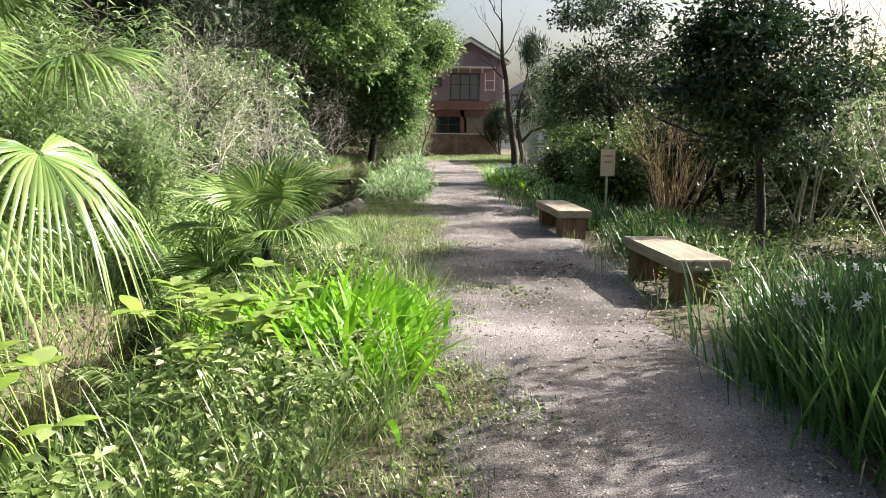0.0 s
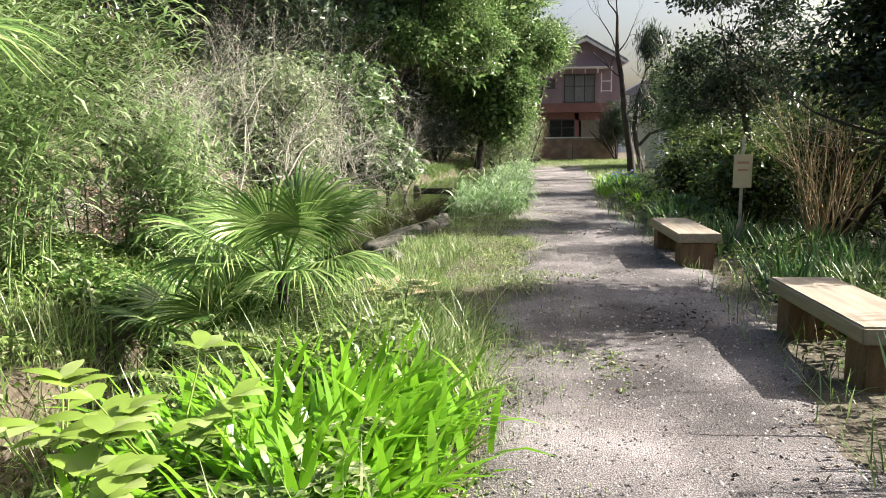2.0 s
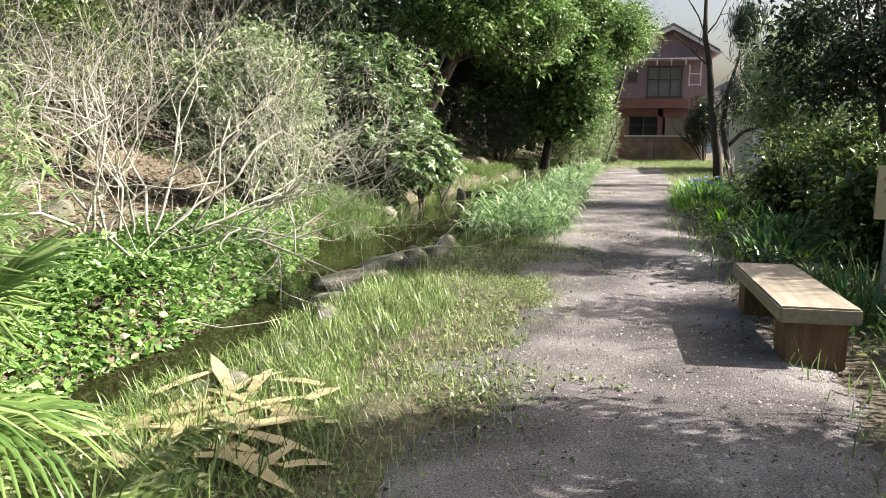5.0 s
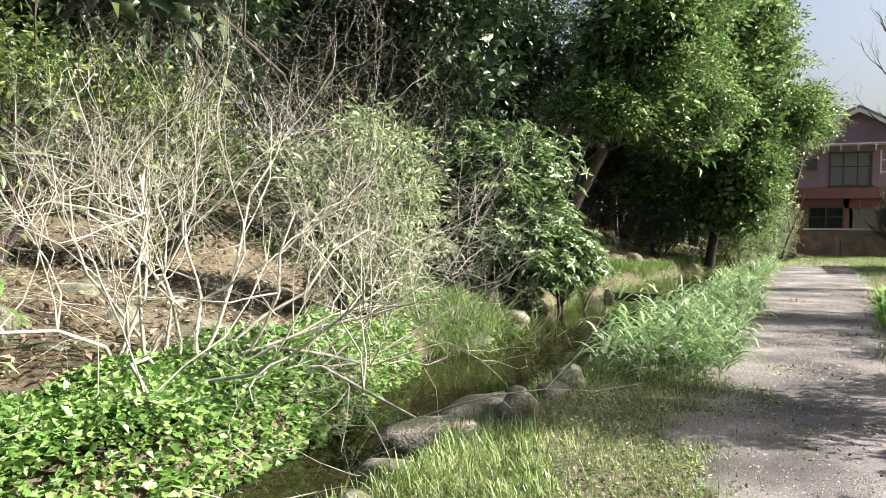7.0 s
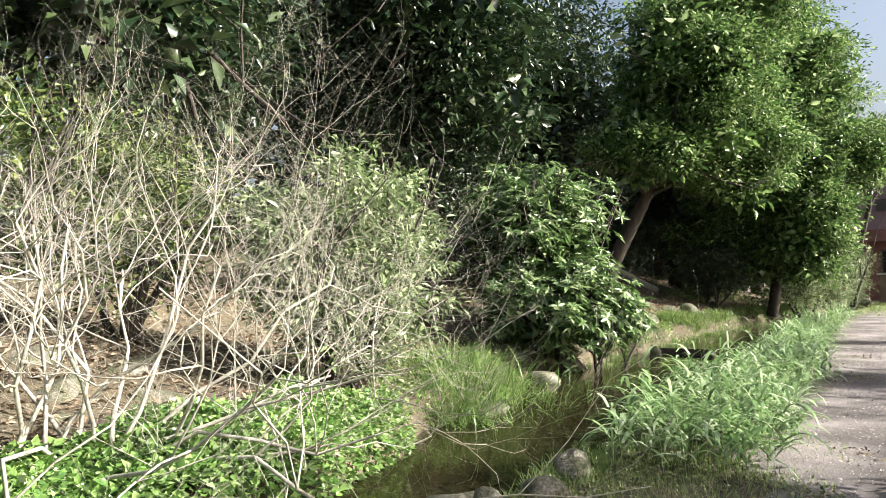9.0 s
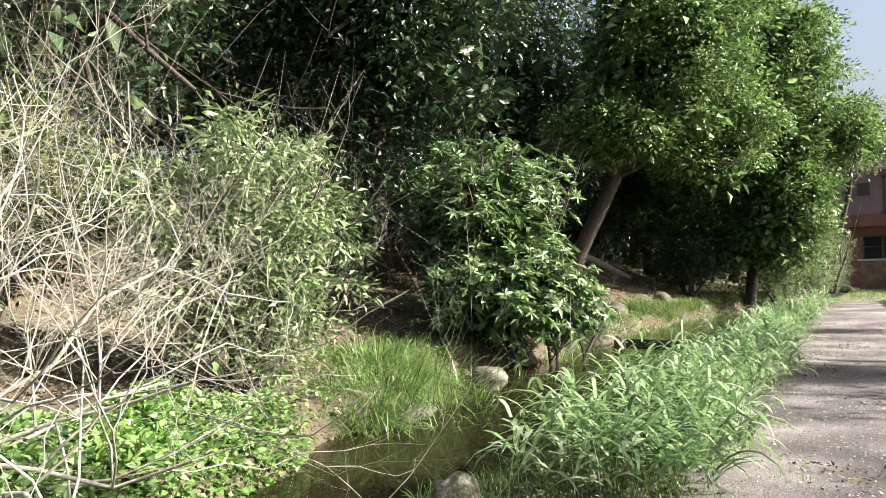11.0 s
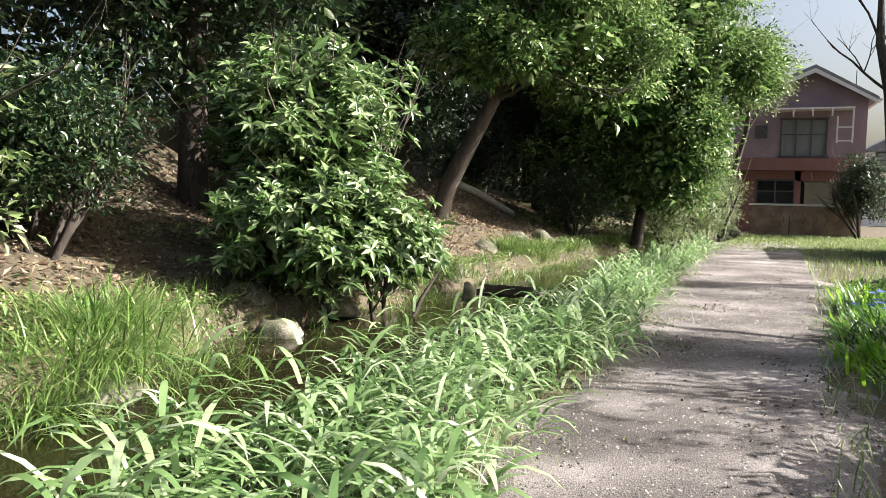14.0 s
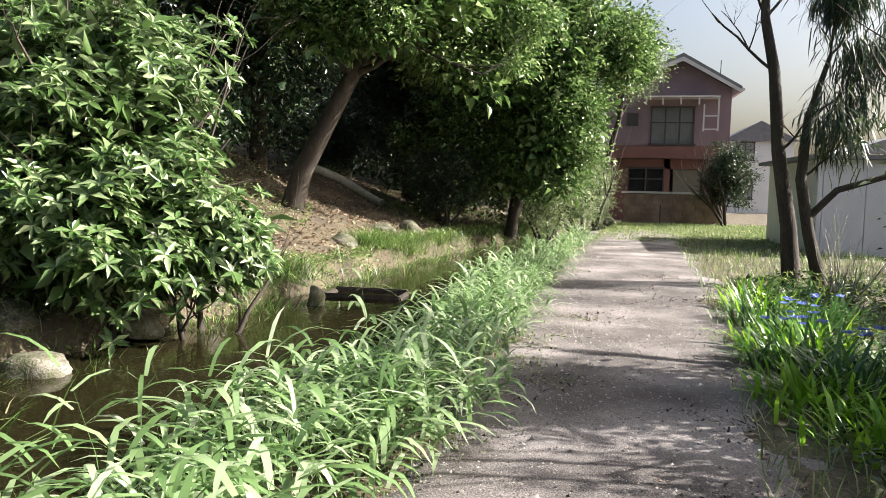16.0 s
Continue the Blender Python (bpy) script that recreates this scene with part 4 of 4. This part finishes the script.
leaf_bed("cress_bed", 66000, lambda x, y: left_of_water(x, y) & (x > -3.9 + 0.3 * wave(x, y, 1.4)) & (y < 13.9 + 0.4 * wave(x, y, 1.9)) & (x > -3.3 - 1.2 * (13.4 - y)), -4.6, -1.9, 6.8, 14.4, 0.30, 0.078, 0.062, M_CRESS, "bright green leafy bed beside the narrow stream", "ground plants")
leaf_bed("undergrowth", 60000, lambda x, y: (x < -0.6 + 0.12 * (y - 1)) & dry(x, y) & ((y < 6.4) | left_of_water(x, y)), -6.5, -0.2, -1, 9, 0.45, 0.062, 0.03, M_FERN, "mixed low leafy undergrowth beside the path", "ground plants")
leaf_bed("bank_plants", 44000, lambda x, y: (x < along(y, WATER_LEFT) + 0.25) & ((x > along(y, WATER_LEFT) - 0.7) | (wave(x, y, 1.1, 0.4) > 0.25)), -7.5, 1.0, 13, 40, 0.3, 0.085, 0.04, M_GRASS, "low green plants on the far bank", "ground plants")
leaf_bed("bank_creeper", 40000, lambda x, y: (x < along(y, WATER_LEFT) + 0.12) & (x > along(y, WATER_LEFT) - 0.6) & (wave(x, y, 1.6, 0.9) > -0.55), -4.2, 1.5, 12.5, 38, 0.2, 0.075, 0.05, M_CRESS, "low green creeper at the foot of the far bank", "ground plants")
leaf_bed("lawn", 11000, lambda x, y: x > along(y, PATH_LEFT) - 0.3, 1.6, 9, 31, 41, 0.05, 0.12, 0.035, M_DRYGRASS, "bright sunlit lawn at the path's end", "grass")
leaf_bed("leaf_litter", 36000, lambda x, y: left_of_water(x, y) & (x < along(y, WATER_LEFT) - np.where(y < 13.5, 1.7, 0.5)), -9, 0, 7.5, 36, 0.04, 0.11, 0.05, M_DEAD, "brown fallen leaves on the shaded slope", "fallen leaves")
leaf_bed("path_bits", 24000, lambda x, y: (x > along(y, PATH_LEFT) - 0.3) & (x < along(y, PATH_RIGHT)), -0.3, 3.6, 0.8, 24, 0.008, 0.036, 0.02, M_BIT, "small dry leaf bits trodden into the path", "fallen leaves")
leaf_bed("path_leaves", 5200, lambda x, y: (x > along(y, PATH_RIGHT) - 0.9 * RNG.uniform(0, 1, len(x)) ** 2) & (x < along(y, PATH_RIGHT) + 1.5), 0.6, 6, 1, 34, 0.02, 0.05, 0.028, M_DEAD, "scattered brown fallen leaves at the path edge", "fallen leaves")


leaf_bed("border_plants", 26000, lambda x, y: x > along(y, PATH_RIGHT) + 0.35, 2.0, 7.5, 2, 24, 0.34, 0.10, 0.04, M_EVERGREEN, "mixed low green border plants", "ground plants")
leaf_bed("verge_weeds", 60000, lambda x, y: (x > along(y, WATER_RIGHT) + 0.25) & (x < along(y, PATH_LEFT) + 0.62 + 0.4 * wave(x, y, 1.9)) & (wave(x, y, 2.4, 0.7) > -0.5) & (RNG.uniform(0, 1, len(x)) < np.where(y < 14, 1, 0.4)), -1.6, 2.2, 1, 24, 0.03, 0.034, 0.022, M_FERN, "flat small-leaved weeds in the path's verge", "ground plants")


def turf(name, n, keep, x0, x1, y0, y1, L, W, mat, label, lean=0.5, curve=0.9, seg=2):
    B = laid(scatter(n, x0, x1, y0, y1, keep))
    n = len(B)
    return stuff(name, mesh_of(name, *blades(B, RNG.uniform(0, 6.28, n), L * RNG.uniform(0.4, 1.3, n), W * RNG.uniform(0.7, 1.2, n), np.abs(RNG.normal(0, lean, n)), RNG.uniform(0.2, 1, n) * curve, seg), mat), label, "grass")


def verge(x, y):
    l = along(y, PATH_LEFT)
    return (x > along(y, WATER_RIGHT) + 0.12) & (x < l + 0.45 + 0.3 * wave(x, y, 1.7)) & (RNG.uniform(0, 1, len(x)) < np.clip((l + 0.5 - x) * 1.6, 0.15, 1) * np.where(y < 15, 1.0, 0.35))


turf("verge_grass", 64000, verge, -1.9, 2.4, 0, 34, 0.085, 0.006, M_DRYGRASS, "short patchy turf along the path edge")
turf("near_turf", 60000, lambda x, y: (x > along(y, WATER_RIGHT) + 0.2) & (x < along(y, PATH_LEFT) + 0.5 + 0.35 * wave(x, y, 1.7)) & (RNG.uniform(0, 1, len(x)) < np.clip((along(y, PATH_LEFT) + 0.55 - x) * 1.8, 0.1, 1)), -1.4, 1.3, 2.2, 14.5, 0.065, 0.008, M_DRYGRASS, "short green and straw turf between path and stream", 0.7, 0.8, 1)
turf("bank_grass", 26000, lambda x, y: (x > along(y, WATER_RIGHT) - 0.05) & (x < -0.35 + 0.3 * wave(x, y, 1.5)) & (y < 13.2), -1.9, 0.1, 5.5, 13.4, 0.14, 0.0075, M_GRASS, "soft arching bright grass on the stream bank", 0.7, 1.3, 3)
turf("rough_grass", 23500, lambda x, y: (x < -0.4 + 0.1 * (y - 1) + 0.2 * wave(x, y, 2)) & dry(x, y) & (y < 6.6) & ((x + 0.5) ** 2 + (y - 4.85) ** 2 > 0.6), -4.5, 0.5, 0, 7.5, 0.4, 0.009, M_GRASS, "long rough grass beside the path", 0.45, 1.2, 3)
turf("sedge", 40000, lambda x, y: left_of_water(x, y) & (x > along(y, WATER_LEFT) - np.where(y < 19, 1.3, 0.75 + 0.35 * wave(x, y, 0.8))) & (wave(x, y, 1.3) > -0.45), -5, 1.2, 14.7, 38, 0.28, 0.011, M_SEDGE, "arching sedge tufts on the far bank", 0.6, 1.6, 3)
turf("right_grass", 42000, lambda x, y: (x > along(y, PATH_RIGHT) - 0.1) & (RNG.uniform(0, 1, len(x)) < 0.75), 1.6, 8, 1, 40, 0.2, 0.009, M_GRASS, "green grass beside the path", 0.5, 0.9, 2)
turf("end_lawn", 7000, lambda x, y: x > along(y, WATER_RIGHT), 1.6, 9, 34, 41, 0.11, 0.02, M_GRASS, "sunlit lawn at the path's end", 0.5, 0.9, 2)


def pebbles():
    m = 60000
    x, y = RNG.uniform(-0.3, 4, m), 0.8 + 26 * RNG.uniform(0, 1, m) ** 1.3
    k = (x > along(y, PATH_LEFT) - 0.25) & (x < along(y, PATH_RIGHT) + 0.3)
    x, y = x[k], y[k]
    n = len(x)
    s = RNG.uniform(0.004, 0.010, n) * (1 + 0.8 * (RNG.uniform(0, 1, n) > 0.95))
    o = np.array([[1, 0, -0.3], [0, 1, -0.3], [-1, 0, -0.3], [0, -1, -0.3], [0, 0, 0.6]], float)
    V = laid(np.stack([x, y, path_height(x, y) + 0.002], 1))[:, None] + (o[None] + RNG.normal(0, 0.2, (n, 5, 3))) * s[:, None, None]
    f = np.array([[0, 1, 4], [1, 2, 4], [2, 3, 4], [3, 0, 4]])
    F = (np.arange(n)[:, None, None] * 5 + f[None]).reshape(-1, 3)
    stuff("gravel", mesh_of("gravel", V.reshape(-1, 3), F, M_PEBBLE), "loose grey gravel on the path", "gravel")


pebbles()


def fallen_log():
    xs = np.linspace(-6.7, -4.5, 7)
    pts = laid([(x, 31.0 + 0.1 * math.sin(x * 2), float(land(x, 31.0)) + 0.1) for x in xs])
    lg = thing("fallen_log", (0, 0, 0), "pale sunlit fallen log on the leaf-strewn slope", "log")
    lg.location = (0, 0, 0)
    piece("log_body", mesh_of("log_body", *tube(pts, [0.13, 0.14, 0.13, 0.13, 0.12, 0.11, 0.10], 10), M_TWIG, True), lg)
    piece("stub", mesh_of("stub", *tube([pts[3], (pts[3][0] + 0.15, pts[3][1] - 0.1, pts[3][2] + 0.35)], [0.05, 0.03], 7), M_TWIG, True), lg)


fallen_log()


# rocks along the stream
def rock(at, size, label="weathered grey bank stone"):
    bm = bmesh.new()
    bmesh.ops.create_icosphere(bm, subdivisions=3, radius=1.0)
    o = Vector(RNG.uniform(-50, 50, 3))
    cuts = [(Vector(RNG.normal(0, 1, 3)).normalized(), RNG.uniform(0.6, 0.9)) for q in range(9)]
    for v in bm.verts:
        d = v.co.normalized()
        k = 1 + 0.35 * noise.noise(d * 1.1 + o) + 0.16 * noise.noise(d * 2.7 + o) + 0.06 * noise.noise(d * 7 + o)
        for pn, po in cuts:
            e = d.dot(pn) * k - po
            if e > 0:
                k -= e / max(d.dot(pn), 0.3)
        v.co = Vector((d.x * size[0], d.y * size[1], max(d.z, -0.5) * size[2])) * k
    for f in bm.faces:
        f.smooth = True
    me = bpy.data.meshes.new("rock")
    bm.to_mesh(me)
    bm.free()
    me.materials.append(M_STONE)
    r = tagged(new("rock", me), label, "rock", "stones along the stream")
    r.location = (*lay(at[0], at[1]), at[2])
    r.rotation_euler = (0, 0, RNG.uniform(0, 6.28))


for rx, ry, rz, sx, sy, sz in ((-2.75, 15.4, -0.3, 0.3, 0.25, 0.15), (-3.1, 17.9, -0.28, 0.36, 0.24, 0.2), (-0.95, 9.5, -0.05, 0.18, 0.26, 0.14), (-1.15, 10.2, -0.1, 0.2, 0.3, 0.14), (-1.2, 10.9, -0.1, 0.3, 0.4, 0.16), (-1.05, 11.4, -0.06, 0.3, 0.36, 0.18), (-0.72, 11.3, 0.05, 0.14, 0.16, 0.2), (-0.62, 11.9, 0.0, 0.16, 0.22, 0.18), (-0.58, 12.4, 0.0, 0.16, 0.18, 0.2),
                               (-5.3, 11.7, 0.25, 0.5, 0.4, 0.4), (-5.9, 10.7, 0.3, 0.45, 0.5, 0.4), (-5.2, 9.7, 0.15, 0.35, 0.35, 0.3), (-6.3, 12.0, 0.4, 0.5, 0.45, 0.45), (-4.5, 11.3, 0.1, 0.3, 0.3, 0.3), (-5.0, 10.8, 0.15, 0.4, 0.35, 0.3), (-4.6, 12.2, 0.2, 0.45, 0.35, 0.3), (-5.6, 12.6, 0.35, 0.5, 0.4, 0.35), (-4.9, 13.3, 0.2, 0.35, 0.3, 0.22), (-3.9, 18.3, 0.0, 0.4, 0.3, 0.25), (-3.3, 20.6, -0.1, 0.35, 0.3, 0.3), (-3.1, 19.2, -0.2, 0.28, 0.22, 0.2), (-2.9, 22.4, -0.1, 0.25, 0.22, 0.3),
                               (-4.1, 27.0, 0.35, 0.45, 0.4, 0.3), (-2.9, 28.8, 0.2, 0.36, 0.34, 0.36), (-3.5, 27.9, 0.25, 0.4, 0.34, 0.28), (-4.9, 26.3, 0.5, 0.4, 0.3, 0.3), (-3.4, 25.4, 0.1, 0.35, 0.3, 0.3), (2.2, 39.5, 0.1, 0.3, 0.25, 0.2), (-2.2, 21.6, -0.3, 0.16, 0.14, 0.3), (-1.05, 8.1, -0.06, 0.2, 0.3, 0.16), (-0.95, 8.8, -0.1, 0.2, 0.28, 0.14)):
    rock((rx, ry, rz - 0.02), (sx * 1.05, sy * 1.05, sz))


rock((0.12, 3.62, 0.0), (0.04, 0.03, 0.025), "small pale bluish stone on the path edge")


# ---- right side ----
tree((4.2, 8.0, 0.0), [(0, 0, -0.2, 0.06), (-0.02, 0, 0.5, 0.05), (-0.1, 0, 1.2, 0.045), (-0.15, 0.05, 2.0, 0.03)], 7,
     [((-0.15, 0, 2.05), (1.0, 0.95, 1.05), 100, 0.27)], M_DARKGREEN, 150, 0.085, 0.045, "dark glossy camellia tree with a rounded crown", name="camellia", core=False)
tree((4.5, 12.8, 0.0), [(0, 0, -0.2, 0.07), (-0.1, 0, 0.8, 0.06), (-0.3, 0, 1.7, 0.05), (-0.4, 0.05, 2.8, 0.03)], 7,
     [((-0.4, 0, 2.8), (1.1, 1.0, 1.4), 84, 0.3)], M_DARKGREEN, 140, 0.085, 0.045, "tall dark glossy camellia tree", name="camellia", core=False)
shrub((4.55, 10.7, 0), 2.3, 0.6, 5, M_EVERGREEN, 34, 0.28, 80, 0.08, 0.035, "leafy evergreen shrub behind the tan twigs")
shrub((4.8, 4.4, 0), 2.4, 0.9, 5, M_DARKGREEN, 60, 0.3, 80, 0.08, 0.035, "dark evergreen shrub behind the daffodil leaves")
shrub((3.65, 2.7, 0), 2.3, 0.85, 5, M_DARKGREEN, 50, 0.3, 80, 0.08, 0.035, "dark evergreen shrub behind the daffodil leaves")
for sx, sy, sh in ((6.2, 7.2, 1.6), (6.0, 9.6, 1.9), (6.3, 12.2, 2.2), (6.5, 5.0, 1.5), (6.8, 15.0, 2.4), (6.6, 18.0, 2.6), (7.4, 10.5, 2.4), (7.6, 7.0, 2.0), (6.4, 13.6, 1.9), (6.3, 21.5, 1.6)):
    shrub((sx, sy, 0), sh, sh * 0.5, 5, M_OLIVE if sy < 11 else M_EVERGREEN, 50, 0.4, 70, 0.09, 0.038, "loose evergreen shrub in the border beyond the benches")
for sx, sy, sh in ((9.2, 13.0, 3.4), (8.8, 17.0, 3.6), (9.0, 21.0, 3.0)):
    shrub((sx, sy, 0), sh, sh * 0.42, 5, M_EVERGREEN, 40, 0.6, 60, 0.14, 0.06, "tall evergreen shrub at the back of the border")
shrub((4.9, 18.2, 0), 3.9, 0.95, 5, M_OLIVE, 60, 0.4, 90, 0.09, 0.035, "tall mixed evergreen shrub by the path")
shrub((5.6, 15.6, 0), 1.7, 0.8, 5, M_OLIVE, 45, 0.4, 80, 0.09, 0.035, "evergreen shrub by the path")
for sx, sy, sh in ((4.0, 11.9, 1.3), (4.5, 13.6, 1.7), (4.2, 15.3, 1.2), (4.9, 16.8, 1.6)):
    shrub((sx, sy, 0), sh, sh * 0.5, 4, M_EVERGREEN, 40, 0.34, 80, 0.085, 0.04, "low evergreen shrub behind the strap leaves")
shrub((6.9, 40, 0), 3.6, 1.05, 5, M_DARKGREEN, 55, 0.4, 90, 0.10, 0.045, "dark evergreen shrub before the house")


for sx, sy, sh, sr, sk in ((5.9, 4.1, 4.2, 1.4, 60), (7.6, 17.2, 4.2, 1.1, 20)):
    tree((sx, sy, 0), [(0, 0, -0.2, 0.1), (0.05, 0, sh * 0.3, 0.08), (-0.05, 0.1, sh * 0.6, 0.06), (0, 0.1, sh * 0.85, 0.03)], 9,
         [((0, 0, sh * 0.68), (sr, sr, sh * 0.34), sk, 0.5)], M_EVERGREEN, 60, 0.13, 0.055, "loose evergreen tree at the back of the border", core=False)


def twig_shrub(at, n, h, mat, label):
    s = thing("twig_shrub", at, label, "shrub")
    for k in range(n):
        out, tips = [], []
        a, t = RNG.uniform(0, 6.28), RNG.uniform(0.1, 0.7)
        branch(out, tips, (RNG.normal(0, 0.12), RNG.normal(0, 0.12), -0.05), (t * math.cos(a), t * math.sin(a), 1), h * RNG.uniform(0.5, 0.8), 0.012, 2, 0.35, 3, 0.2, 0.08, 4)
        piece("stem", mesh_of("stem", *join(out), mat, True), s)


twig_shrub((3.9, 10.0, 0), 22, 1.6, M_TANTWIG, "bare tan-stemmed twiggy shrub beside the sign")
twig_shrub((6.4, 8.4, 0), 16, 4.2, M_TWIG, "tall leafless twiggy shrub")
twig_shrub((5.2, 6.2, 0), 12, 3.4, M_TWIG, "tall leafless twiggy shrub")
twig_shrub((5.4, 8.9, 0), 12, 3.0, M_TWIG, "tall leafless twiggy shrub")
twig_shrub((5.1, 4.2, 0), 15, 3.6, M_TWIG, "tall leafless twiggy shrub")
twig_shrub((4.6, 10.8, 0), 18, 1.9, M_TANTWIG, "bare tan-stemmed twiggy shrub")
twig_shrub((4.6, 21.4, 0), 12, 1.0, M_TWIG, "small bare pale twiggy shrub")


def bare_tree():
    t = thing("bare_tree", (4.62, 23.4, 0), "slender leafless dark-barked tree by the path", "tree")
    pts = [(0, 0, -0.1), (-0.1, 0, 0.9), (-0.3, 0, 2.0), (-0.42, 0, 3.2), (-0.58, 0.05, 4.0), (-0.6, 0.1, 5.2)]
    piece("trunk", mesh_of("trunk", *tube(pts, [0.15, 0.12, 0.10, 0.085, 0.07, 0.04], 9), M_BARK, True), t)
    for i, w, L in ((3, (-0.7, 0, 0.75), 1.3), (4, (-0.2, 0.2, 1), 1.5), (4, (0.6, 0.1, 0.8), 1.2), (5, (0.1, 0, 1), 1.5), (5, (-0.5, 0.3, 0.8), 1.2), (2, (0.5, -0.2, 0.5), 0.8)):
        out, tips = [], []
        branch(out, tips, pts[i], w, L, 0.026, 3, 0.5, 3, 0.15, 0.15, 5, 0.6)
        piece("limb", mesh_of("limb", *join(out), M_BARK, True), t)


bare_tree()


def droop_tree():
    t = thing("drooping_tree", (5.0, 23.2, 0), "leaning tree with ragged drooping grey-green foliage", "tree")
    pts = [(0, 0, -0.1), (-0.25, 0, 0.8), (-0.4, 0, 1.6), (-0.35, 0, 2.5), (-0.1, 0, 3.4)]
    out, tips = [tube(pts, [0.11, 0.09, 0.08, 0.06, 0.03], 8), tube([(-0.3, 0, 1.0), (0.1, 0, 1.45), (0.7, 0, 1.65), (1.3, -0.1, 1.8), (2.0, -0.1, 2.3)], [0.06, 0.05, 0.045, 0.035, 0.015], 7)], []
    for i, w, L in ((3, (0.6, 0, 0.4), 1.0), (4, (0.5, 0.2, 0.5), 0.9), (4, (-0.2, 0.2, 0.9), 0.8), (2, (0.7, 0.1, 0.5), 0.9)):
        branch(out, tips, pts[i], w, L, 0.022, 2, 0.5, 3, 0.1, 0.13, 5)
    piece("trunk", mesh_of("trunk", *join(out), M_BARK, True), t)
    C = np.array([p for p, d, k in tips])
    n = 60
    P = np.repeat(C, n, 0) + RNG.normal(0, 0.16, (len(C) * n, 3))
    m = len(P)
    piece("crown", mesh_of("crown", *blades(P, RNG.uniform(0, 6.28, m), RNG.uniform(0.2, 0.5, m), 0.022, RNG.uniform(1.9, 2.8, m), 0.4, 2), M_DARKGREEN), t)


droop_tree()


def shed():
    s = thing("shed", (6.3, 29, 0), "plain grey panelled outbuilding beyond the garden edge", "outbuilding")
    for k in range(7):
        part("panel", box(0.5 + k * 0.92, 0.5 + k * 0.92 + 0.91, 0, 0.1, -0.1, 2.2, 0.01), M_GREYWALL, s)
    part("side_panel", box(0.38, 0.49, 0, 5, -0.1, 2.2, 0.01), M_GREYWALL, s)
    part("roof", prism([(0.1, 2.203), (7.2, 2.203), (7.2, 2.3), (0.1, 2.3)], -0.2, 5.2), M_ROOF, s)


shed()


def sign():
    s = thing("plant_sign", (3.13, 10.27, 0), "small weathered placard on a pale stake among leaves", "sign")
    part("stake", box(-0.018, 0.018, -0.012, 0.012, -0.1, 1.34, 0.004), M_TWIG, s)
    p = part("placard", box(-0.11, 0.11, -0.026, -0.014, 0.73, 1.13, 0.004), M_SIGN, s, "faded cream board")
    for k, (w, z) in enumerate(((0.14, 1.02), (0.12, 0.93))):
        part("line", box(-w / 2, w / 2, -0.0275, -0.0262, z, z + 0.025), M_SIGNINK, p)


M_SIGN = surface("faded_board", [(0.3, (0.42, 0.36, 0.22)), (0.7, (0.58, 0.50, 0.36))], 5, 40, 0.7, 0.2)
M_SIGNINK = surface("faded_red_ink", [(0.3, (0.32, 0.16, 0.10)), (0.7, (0.42, 0.25, 0.16))], 5, 40, 0.8, 0.1)
sign()


def water_frame():
    w = thing("water_frame", (-1.8, 22.5, -0.33), "dark timber frame lying half sunk in the stream", "frame")
    part("beam", box(-0.6, 0.6, -0.35, -0.27, -0.06, 0.06, 0.02, 0.01), M_BARK, w)
    part("beam", box(-0.6, 0.6, 0.27, 0.35, -0.06, 0.08, 0.02, 0.01), M_BARK, w)
    part("end_beam", box(-0.62, -0.54, -0.26, 0.26, -0.06, 0.05, 0.02, 0.01), M_BARK, w)
    part("end_beam", box(0.54, 0.62, -0.26, 0.26, -0.06, 0.05, 0.02, 0.01), M_BARK, w)


water_frame()
